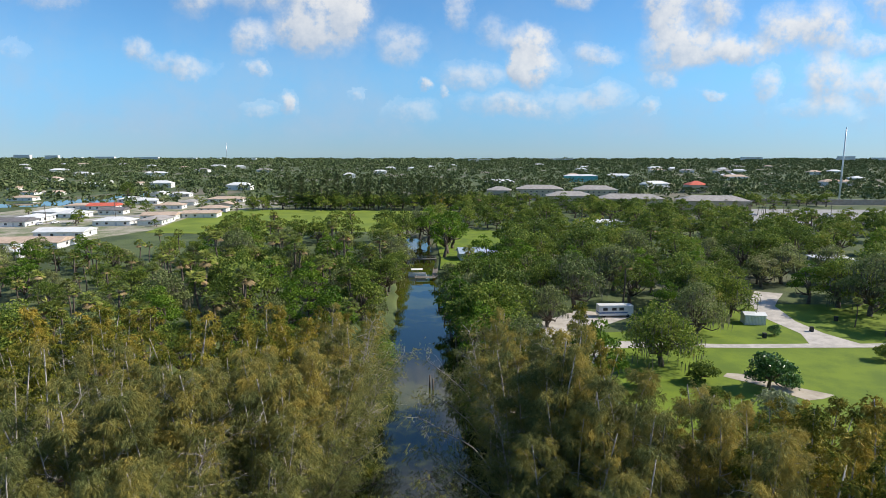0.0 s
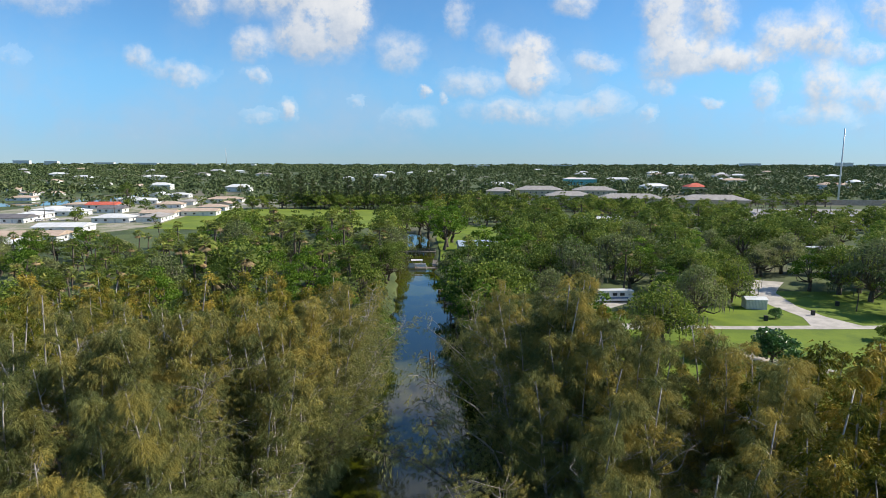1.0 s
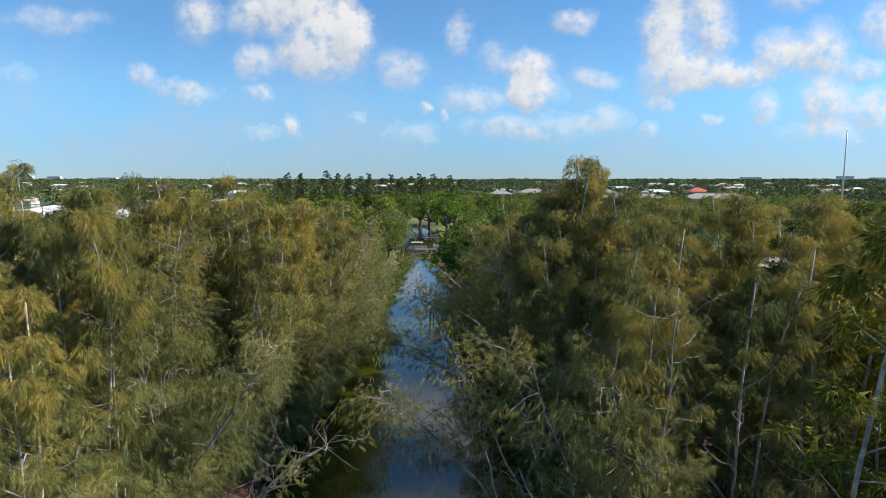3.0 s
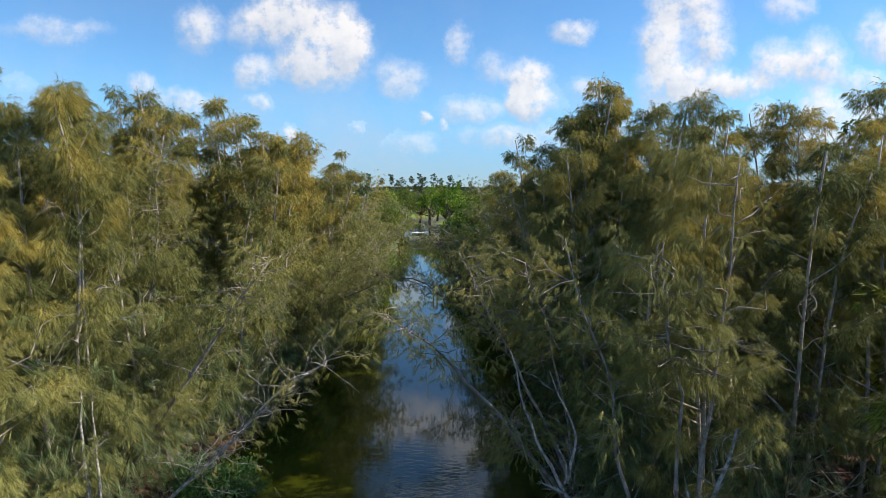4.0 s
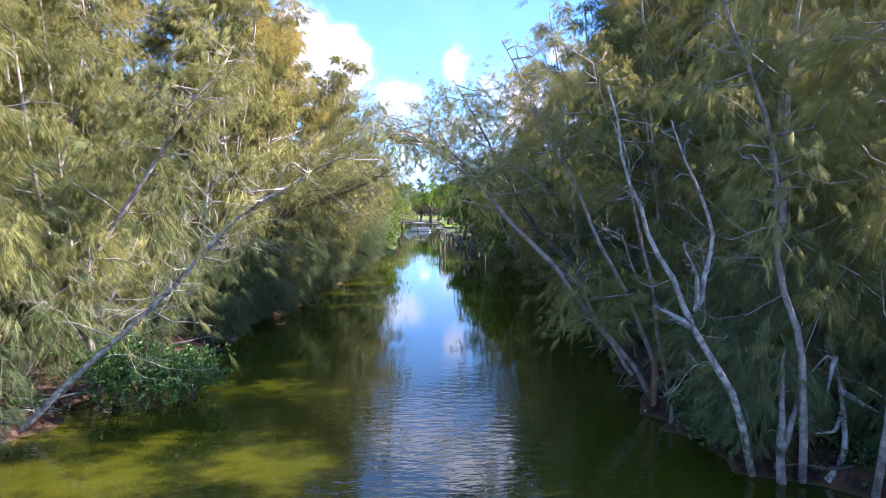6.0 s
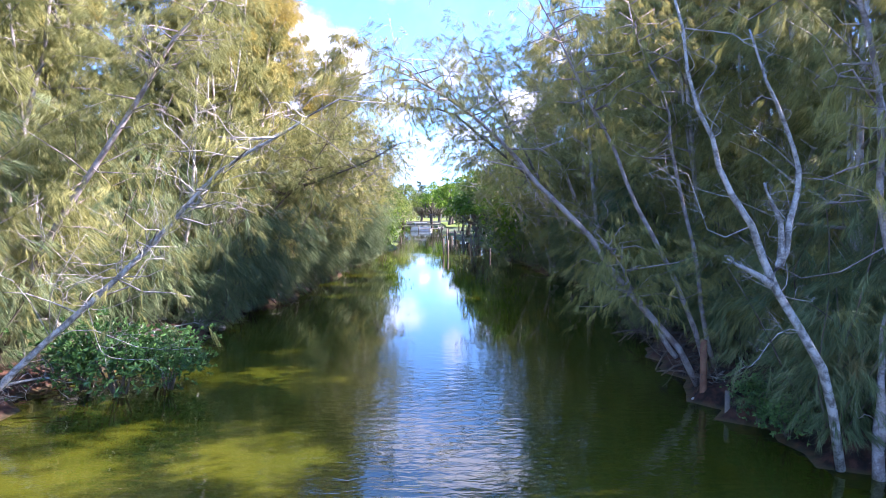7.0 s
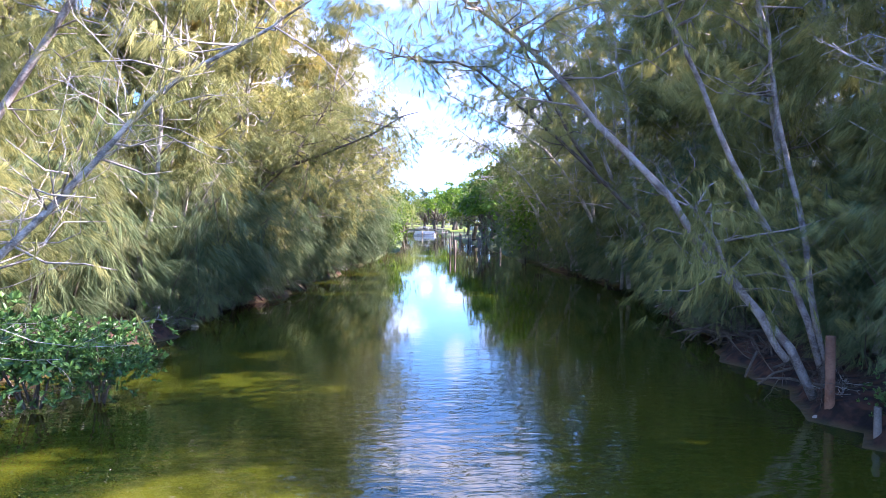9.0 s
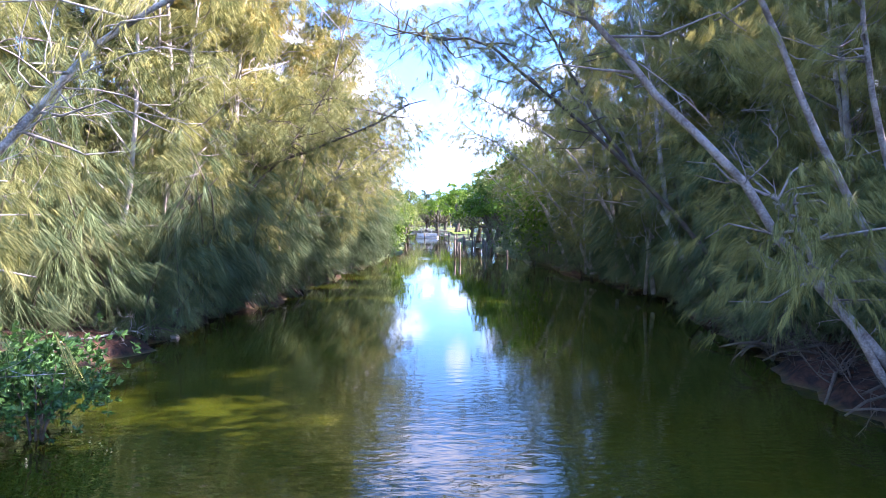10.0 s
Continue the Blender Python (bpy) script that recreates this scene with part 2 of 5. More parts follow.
ROOF_RED = paint("red_tile_roof", (0.50, 0.09, 0.05), (0.64, 0.15, 0.09), 0.5, 0.7, 0.01, 7.0)
ROOF_BLUE = paint("pale_blue_metal_roof", (0.36, 0.45, 0.55), (0.50, 0.58, 0.66), 0.5, 0.45, 0.0, 7.0, 0.2)
TEAL_WALL = paint("teal_wall", (0.10, 0.38, 0.38), (0.16, 0.46, 0.45), 0.5, 0.7, 0.0, 7.0)
METAL = paint("galvanised_metal", (0.42, 0.43, 0.44), (0.58, 0.59, 0.60), 0.8, 0.45, 0.0, 9.0, 0.6)
DARK = paint("dark_opening", (0.02, 0.022, 0.025), (0.05, 0.052, 0.055), 1.0, 0.3)
BLACK = paint("black_rubber", (0.02, 0.02, 0.02), (0.04, 0.04, 0.04), 2.0, 0.8)
BLUE_COVER = paint("blue_boat_cover", (0.06, 0.12, 0.28), (0.10, 0.18, 0.36), 1.0, 0.7)
BOAT_WHITE = paint("white_gel_coat", (0.68, 0.68, 0.67), (0.78, 0.78, 0.77), 0.8, 0.3)
CAR_PAINTS = [paint("car_paint_" + k, c, c2, 1.0, 0.3) for k, c, c2 in (
    ("white", (0.7, 0.7, 0.7), (0.78, 0.78, 0.78)), ("dark", (0.03, 0.035, 0.05), (0.05, 0.055, 0.07)), ("red", (0.4, 0.03, 0.03), (0.5, 0.05, 0.04)), ("silver", (0.42, 0.43, 0.45), (0.5, 0.51, 0.53)))]


def ground_shade(n, p):
    """Grass and weeds, needle litter under the casuarinas, dark silt below the water line."""
    at = where(n)
    split = n.add("ShaderNodeSeparateXYZ")
    n.put(split.inputs[0], at)
    x, y, z = split.outputs
    wide, fine = n.noise(at, 0.06, 4.0), n.noise(at, 3.0, 4.0)
    far = n.noise(at, 0.006, 3.0)
    grass = n.mix(n.step(wide, 0.38, 0.62), (0.045, 0.07, 0.02, 1), (0.09, 0.12, 0.035, 1))
    grass = n.mix(n.step(far, 0.52, 0.62), grass, (0.16, 0.145, 0.10, 1))
    litter = n.mix(n.step(fine, 0.35, 0.65), (0.014, 0.008, 0.006, 1), (0.085, 0.036, 0.021, 1))
    wood = n.math("MULTIPLY", n.step(n.math("ADD", y, n.math("MULTIPLY", wide, 30.0)), 85.0, 110.0, 1.0, 0.0), n.step(n.math("ABSOLUTE", x), 55.0, 90.0, 1.0, 0.0))
    tone = n.mix(wood, grass, litter)
    tone = n.mix(n.step(z, -0.1, 0.12, 1.0, 0.0), tone, (0.10, 0.085, 0.03, 1))
    n.put(p.inputs["Base Color"], tone)
    p.inputs["Roughness"].default_value = 0.95
    node = n.add("ShaderNodeBump")
    node.inputs["Strength"].default_value, node.inputs["Distance"].default_value = 0.9, 0.12
    n.put(node.inputs["Height"], fine)
    n.put(p.inputs["Normal"], node.outputs[0])


GROUND = material("ground_earth", ground_shade)


def water_shade(n, p):
    """Murky green-brown canal water with small ripples, calmer and rougher patches."""
    at = where(n)
    silt = n.noise(at, 0.22, 4.0)
    split = n.add("ShaderNodeSeparateXYZ")
    n.put(split.inputs[0], at)
    deep = n.mix(n.step(silt, 0.35, 0.7), (0.034, 0.043, 0.003, 1), (0.058, 0.063, 0.005, 1))
    bar = n.math("MULTIPLY", n.step(n.math("ADD", split.outputs[0], n.math("MULTIPLY", silt, 6.0)), -13.4, -9.8, 1.0, 0.0), n.step(n.noise(n.vmath("MULTIPLY", at, (0.4, 1.3, 1.0)), 0.35, 3.0), 0.42, 0.66))
    n.put(p.inputs["Base Color"], n.mix(bar, deep, (0.066, 0.060, 0.006, 1)))
    p.inputs["Roughness"].default_value = 0.015
    p.inputs["IOR"].default_value = 1.7
    long = n.vmath("MULTIPLY", at, (0.55, 1.6, 1.0))
    waves = n.add("ShaderNodeTexNoise")
    n.put(waves.inputs["Vector"], long)
    waves.inputs["Scale"].default_value, waves.inputs["Detail"].default_value, waves.inputs["Distortion"].default_value = 2.3, 2.0, 0.5
    reach = n.math("ADD", split.outputs[1], n.math("MULTIPLY", n.noise(at, 0.35, 2.0), 10.0))
    breeze = n.math("MAXIMUM", n.step(reach, 40.0, 50.0, 1.0, 0.16), n.step(n.noise(at, 0.07, 2.0), 0.58, 0.7, 0.0, 0.5))
    node = n.add("ShaderNodeBump")
    node.inputs["Distance"].default_value = 0.03
    n.put(node.inputs["Strength"], n.math("MULTIPLY", breeze, 0.42))
    n.put(node.inputs["Height"], waves.outputs["Fac"])
    n.put(p.inputs["Normal"], node.outputs[0])


WATER = material("canal_water", water_shade)


# ---- mesh helpers ----
def mesh_of(name, verts, faces, mat, smooth=False):
    """A mesh from vertex rows and equal-sided faces (or a list of such groups)."""
    me = bpy.data.meshes.new(name)
    verts = np.asarray(verts, dtype=np.float32)
    groups = faces if isinstance(faces, list) else [faces]
    groups = [np.asarray(g, dtype=np.int32) for g in groups if len(g)]
    index = np.concatenate([g.ravel() for g in groups])
    sizes = np.concatenate([np.full(len(g), g.shape[1], dtype=np.int32) for g in groups])
    starts = np.concatenate([[0], np.cumsum(sizes)[:-1]]).astype(np.int32)
    me.vertices.add(len(verts))
    me.vertices.foreach_set("co", verts.ravel())
    me.loops.add(len(index))
    me.loops.foreach_set("vertex_index", index)
    me.polygons.add(len(sizes))
    me.polygons.foreach_set("loop_start", starts)
    me.polygons.foreach_set("use_smooth", np.full(len(sizes), smooth))
    me.update(calc_edges=True)
    me.materials.append(mat)
    return me


class Shape:
    """Gathers tubes, boxes and other pieces of ONE part into one mesh."""

    def __init__(self):
        self.v, self.quads, self.tris, self.n = [], [], [], 0

    def add(self, verts, quads=(), tris=()):
        verts = np.asarray(verts, dtype=float).reshape(-1, 3)
        if len(quads):
            self.quads.append(np.asarray(quads, dtype=int) + self.n)
        if len(tris):
            self.tris.append(np.asarray(tris, dtype=int) + self.n)
        self.v.append(verts)
        self.n += len(verts)
        return self

    def tube(self, points, radii, sides=6):
        pts = np.asarray(points, dtype=float)
        rad = np.broadcast_to(np.asarray(radii, dtype=float), (len(pts),))
        way = np.gradient(pts, axis=0)
        way /= np.maximum(np.linalg.norm(way, axis=1, keepdims=True), 1e-9)
        ref = np.where(np.abs(way[:, 2:3]) > 0.9, (1.0, 0.0, 0.0), (0.0, 0.0, 1.0))
        a = np.cross(way, ref)
        a /= np.linalg.norm(a, axis=1, keepdims=True)
        b = np.cross(way, a)
        turn = np.linspace(0, 2 * np.pi, sides, endpoint=False)
        ring = pts[:, None] + rad[:, None, None] * (np.cos(turn)[None, :, None] * a[:, None] + np.sin(turn)[None, :, None] * b[:, None])
        k, m = np.meshgrid(np.arange(len(pts) - 1), np.arange(sides), indexing="ij")
        m2 = (m + 1) % sides
        quads = np.stack([k * sides + m, k * sides + m2, (k + 1) * sides + m2, (k + 1) * sides + m], -1).reshape(-1, 4)
        last = len(pts) * sides
        caps = [(last, (i + 1) % sides, i) for i in range(sides)] + [(last + 1, last - sides + i, last - sides + (i + 1) % sides) for i in range(sides)]
        return self.add(np.concatenate([ring.reshape(-1, 3), pts[:1], pts[-1:]]), quads, caps)

    def box(self, size, at=(0, 0, 0), rz=0.0):
        sx, sy, sz = (s / 2 for s in size)
        v = np.array([(x, y, z) for z in (-sz, sz) for x, y in ((-sx, -sy), (sx, -sy), (sx, sy), (-sx, sy))])
        c, s = math.cos(radians(rz)), math.sin(radians(rz))
        v = v @ np.array([(c, s, 0), (-s, c, 0), (0, 0, 1)]) + np.asarray(at, dtype=float)
        return self.add(v, [(3, 2, 1, 0), (4, 5, 6, 7), (0, 1, 5, 4), (1, 2, 6, 5), (2, 3, 7, 6), (3, 0, 4, 7)])

    def mesh(self, name, mat, smooth=False):
        groups = []
        if self.quads:
            groups.append(np.concatenate(self.quads))
        if self.tris:
            groups.append(np.concatenate(self.tris))
        return mesh_of(name, np.concatenate(self.v), groups, mat, smooth)


def thing(name, label, category, group="", kind="", at=(0, 0, 0), rz=0.0):
    ob = new(name)
    ob.empty_display_size = 0.2
    ob.matrix_basis = pose(*at, 0, 0, rz)
    return tagged(ob, label, category, group, kind)


def part(name, data, parent, label=""):
    """One mesh object under a thing or a part. data: a mesh."""
    ob = new(name, data)
    ob.parent = parent
    if label:
        tagged(ob, label)
    return ob


def unit(v):
    return v / np.maximum(np.linalg.norm(v, axis=-1, keepdims=True), 1e-9)


def needles(rng, origin, axis, count, length, width, spread, droop, reach):
    """Fine hanging needles: count of them along each spray's axis. Returns rows of vertices and triangles."""
    o = np.repeat(origin, count, axis=0)
    a = np.repeat(axis, count, axis=0)
    m = len(o)
    o = o + a * (rng.random((m, 1)) * reach) - np.array((0, 0, 1.0)) * (rng.random((m, 1)) ** 2 * reach * 0.3)
    d = a + rng.normal(0, spread, (m, 3))
    d[:, 2] -= droop
    d = unit(d)
    ln = length * (0.55 + 0.8 * rng.random((m, 1)))
    side = unit(np.cross(d, rng.normal(0, 1, (m, 3)))) * width * 0.5
    v = np.stack([o - side, o + side, o + d * ln - np.array((0, 0, 0.12)) * ln], 1).reshape(-1, 3)
    return v, np.arange(3 * m).reshape(-1, 3)


def leaves(rng, centre, size, flat=0.6):
    """Small folded leaves or leaf clumps, one at each centre, turned at random."""
    m = len(centre)
    up = unit(rng.normal(0, 1, (m, 3)) + np.array((0, 0, flat)))
    a = unit(np.cross(up, rng.normal(0, 1, (m, 3))))
    b = np.cross(up, a)
    s = size * (0.6 + 0.8 * rng.random((m, 1)))
    v = np.stack([centre - a * s, centre - b * s * 0.55 + up * s * 0.2, centre + a * s, centre + b * s * 0.55 + up * s * 0.2], 1).reshape(-1, 3)
    k = np.arange(m)[:, None] * 4
    return v, np.concatenate([k + np.array((0, 1, 2)), k + np.array((0, 2, 3))])


def rosettes(rng, centre, out, size, count=8):
    """Whorls of pointed oval leaves, each leaf of two folded halves, facing outwards from the bush."""
    c = np.repeat(centre, count, axis=0)
    o = np.repeat(out, count, axis=0)
    m = len(c)
    d = unit(o * 0.75 + rng.normal(0, 0.75, (m, 3)))
    side = unit(np.cross(d, o + rng.normal(0, 0.25, (m, 3))))
    s = size * (0.65 + 0.7 * rng.random((m, 1)))
    lift = np.cross(side, d) * s * 0.10
    v = np.stack([c, c + d * s * 0.35 - side * s * 0.20 + lift, c + d * s * 0.75 - side * s * 0.19 + lift, c + d * s * 1.05, c + d * s * 0.75 + side * s * 0.19 + lift, c + d * s * 0.35 + side * s * 0.20 + lift], 1).reshape(-1, 3)
    k = np.arange(m)[:, None] * 6
    return v, np.concatenate([k + np.array(q) for q in ((0, 3, 1), (1, 3, 2), (0, 5, 3), (5, 4, 3))])


def bend(rng, start, end, steps, wobble):
    t = np.linspace(0, 1, steps)[:, None]
    p = np.asarray(start) * (1 - t) + np.asarray(end) * t
    push = rng.normal(0, wobble, (2, 3))
    return p + np.sin(np.pi * t) * push[0] + np.sin(2 * np.pi * t) * push[1] * 0.5


# ---- the ground and the canal ----
def bank_left(y):
    return float(np.interp(y, (20, 32, 34, 40, 46, 53.5, 58, 84, 114, 187, 220, 260, 300), (-16.6, -16.1, -15.6, -15.0, -14.4, -13.6, -13.1, -12.0, -10.6, -14.6, -17.0, -22, -30)))


def bank_right(y):
    return float(np.interp(y, (20, 28.3, 29.5, 31.7, 35, 42, 50, 60, 67, 85, 115, 187, 220, 260, 300), (9.8, 9.0, 6.6, 5.6, 5.9, 6.5, 8.4, 9.3, 8.5, 6.4, 4.6, -2.2, -3.0, -6, -12)))


def row_left(y):
    """The line of the trees that lean over the water, along the left bank."""
    return min(bank_left(y), float(np.interp(y, (16, 36, 43, 53, 58, 79, 110), (-15.1, -14.3, -14.2, -13.9, -12.3, -11.5, -11.0))))


def row_right(y):
    return max(bank_right(y) - 1.2, float(np.interp(y, (16, 30, 37, 48, 69, 99), (6.7, 6.8, 6.3, 7.9, 6.5, 4.6))))


def wander(y):
    return 0.55 * math.sin(y * 0.47) + 0.35 * math.sin(y * 1.13 + 2) + 0.25 * math.sin(y * 2.3 + 1)


def lay_ground():
    off = np.array((0.0, 0.35, 0.9, 1.8, 3.5, 6, 10, 16, 25, 38, 55, 80, 120, 180, 280, 450, 800, 1500, 2800, 4800))
    rise = np.array((0.05, 0.38, 0.55, 0.7, 0.85, 0.95, 1.0) + (1.0,) * 13)
    dip = (0.0, 0.06, 0.2, 0.4, 0.6, 0.8, 0.94, 1.0)
    deep = (0.05, -0.25, -1.0, -1.7, -1.7, -1.0, -0.25, 0.05)
    rows = np.concatenate([(-4800, -2500, -1200, -500, -220, -120, -80, -50, -30), np.arange(-18, 24, 2.0), np.arange(24, 72, 0.8), np.arange(72, 130, 2.0), np.arange(130, 306, 5.0), (330, 370, 420, 500, 620, 800, 1100, 1600, 2300, 3300, 4800)])
    rng = np.random.default_rng(5)
    verts = []
    for y in rows:
        near = -100 < y < 290
        jit = rng.normal(0, 0.25, 2) if near else (0, 0)
        left, right = bank_left(y) + jit[0] + wander(y) * 0.7, bank_right(y) + jit[1] + wander(y + 40) * 0.7
        hump = rng.normal(0, 0.07, len(off) * 2) if near else np.zeros(len(off) * 2)
        for k in range(len(off) - 1, 0, -1):
            verts.append((left - off[k], y, (rise[k] if near else 1.0) + hump[k] * min(1, off[k] / 3)))
        for share, d in zip(dip, deep):
            verts.append((left + (right - left) * share, y, d if near else 1.0))
        for k in range(1, len(off)):
            verts.append((right + off[k], y, (rise[k] if near else 1.0) + hump[k + len(off)] * min(1, off[k] / 3)))
    wide = len(verts) // len(rows)
    i, j = np.meshgrid(np.arange(len(rows) - 1), np.arange(wide - 1), indexing="ij")
    quads = np.stack([i * wide + j, i * wide + j + 1, (i + 1) * wide + j + 1, (i + 1) * wide + j], -1).reshape(-1, 4)
    tagged(new("ground", mesh_of("ground", verts, quads, GROUND, True)), "flat grassy land with brown needle litter under trees", "ground", kind="structure")


lay_ground()
tagged(new("water", mesh_of("water", [(-60, -110, 0), (40, -110, 0), (40, 295, 0), (-60, 295, 0)], np.array([(0, 1, 2, 3)]), WATER)),
       "calm murky green canal water with small ripples", "water", kind="structure")


def sheet(name, label, category, corners, mat, z):
    """A flat patch of lawn, road or water laid on the ground, finely cut and a little uneven along its rim."""
    bm = bmesh.new()
    pts = [Vector((x, y, z)) for x, y in corners]
    rim = []
    for a, b in zip(pts, pts[1:] + pts[:1]):
        steps = max(1, int((b - a).length / 6))
        rim += [a.lerp(b, k / steps) for k in range(steps)]
    face = bm.faces.new([bm.verts.new(p + Vector((noise.noise(p * 0.3), noise.noise(p * 0.3 + Vector((7, 3, 0))), 0)) * 0.5) for p in rim])
    if face.normal.z < 0:
        face.normal_flip()
    face.normal_update()
    if face.normal.z < 0:
        face.normal_flip()
    me = bpy.data.meshes.new(name)
    bm.to_mesh(me)
    bm.free()
    me.materials.append(mat)
    return tagged(new(name, me), label, category, kind="structure")


sheet("lawn_1", "bright green mown lawn beside the canal wood", "lawn", [(24, 121), (27, 100), (30, 84), (36, 72), (46, 66), (70, 60), (120, 58), (150, 80), (150, 150), (110, 152), (66, 152), (52, 150), (46, 128), (30, 126)], GRASS, 1.12)
sheet("lawn_2", "open green field beyond the trees", "field", [(-150, 296), (-104, 290), (-60, 300), (-20, 300), (4, 330), (8, 410), (-60, 416), (-140, 424), (-160, 380)], FIELD, 1.12)
sheet("lawn_3", "green lawn by the canal dock", "lawn", [(-1, 200), (10, 196), (26, 240), (30, 300), (8, 320), (-3, 262), (-1, 225)], GRASS, 1.14)
sheet("road", "pale shell lane across the lawn", "road", [(22, 113), (32, 115.6), (50, 116.3), (85, 116.4), (150, 115.4), (150, 118.6), (86, 119.0), (52, 118.7), (33, 121), (24, 124), (16, 119)], SHELL, 1.16)
sheet("driveway", "pale concrete drive beside the shed", "road", [(76, 118.8), (87, 118.8), (84, 126), (83, 136), (86, 150), (96, 164), (90, 167), (80, 151), (77.5, 137), (78.5, 126)], SHELL, 1.165)
sheet("parking_pad", "pale sandy parking pad by the trees", "road", [(17, 101), (27, 103), (33, 116), (31, 126), (46, 140), (34, 146), (22, 134), (16, 116)], SHELL, 1.155)
sheet("path", "bare sandy path in the lawn", "path", [(49.8, 100.2), (53.7, 96.3), (58.3, 89.9), (61.5, 90.6), (64, 92.2), (59.5, 96.0), (55.6, 98.8), (53.4, 101.4), (51, 101.8)], SAND, 1.17)
sheet("path", "bare sandy patch at the wood's edge", "path", [(34, 76), (40, 70.5), (48, 70), (52, 72), (44, 75), (38, 77.5)], SAND, 1.17)
sheet("street_1", "grey residential street between house rows", "road", [(-262, 290), (-254, 292), (-175, 405), (-150, 470), (-157, 472), (-183, 408)], SHELL, 1.1)
sheet("street_2", "grey cross street among houses", "road", [(-420, 372), (-190, 372), (-190, 380), (-420, 380)], ASPHALT, 1.11)
sheet("parking_lot", "wide grey parking lot", "road", [(170, 330), (330, 325), (380, 420), (215, 430)], ASPHALT, 1.1)
sheet("house_plots", "dry grassy yards between the houses", "yard", [(-280, 235), (-175, 228), (-118, 420), (-118, 560), (-300, 560), (-300, 400)], YARD, 1.06)
sheet("water_2", "blue residential canal behind the houses", "water", [(-440, 420), (-330, 432), (-278, 462), (-262, 520), (-300, 640), (-330, 640), (-318, 520), (-345, 470), (-440, 470)], WATER, 1.13)


# ---- trees ----
def tree_parts(name, label, group, wood, wood_mat, crown, crown_mat, extra=(), category="tree", twig_mat=None):
    t = thing(name, label, category, group)
    for stem, boughs in wood:
        ob = part("trunk", stem.mesh("trunk", wood_mat, True), t)
        if boughs is not None and boughs.n:
            tagged(part("branching", boughs.mesh("branching", twig_mat or wood_mat, True), ob), kind="stuff")
    if crown is not None:
        part("crown", mesh_of("crown", crown[0], crown[1], crown_mat), t)
    for title, mesh in extra:
        part(title, mesh, t)
    return t


def bare_snag(rng, shape, start, end, radius, depth=2, twist=0.15):
    """A dead limb that forks into twigs."""
    start, end = np.asarray(start, dtype=float), np.asarray(end, dtype=float)
    line = bend(rng, start, end, 7, np.linalg.norm(end - start) * twist * 0.5)
    shape.tube(line, np.linspace(radius, radius * 0.3, 7), 6 if radius > 0.04 else 4)
    if depth:
        span = np.linalg.norm(end - start)
        for k in range(5 if depth > 1 else 4):
            f = rng.uniform(0.35, 0.97)
            a = np.array([np.interp(f, np.linspace(0, 1, 7), line[:, i]) for i in range(3)])
            way = unit((end - start) + rng.normal(0, 0.75, 3) * span) * span * rng.uniform(0.18, 0.38)
            bare_snag(rng, shape, a, a + way, radius * 0.38, depth - 1, 0.18)


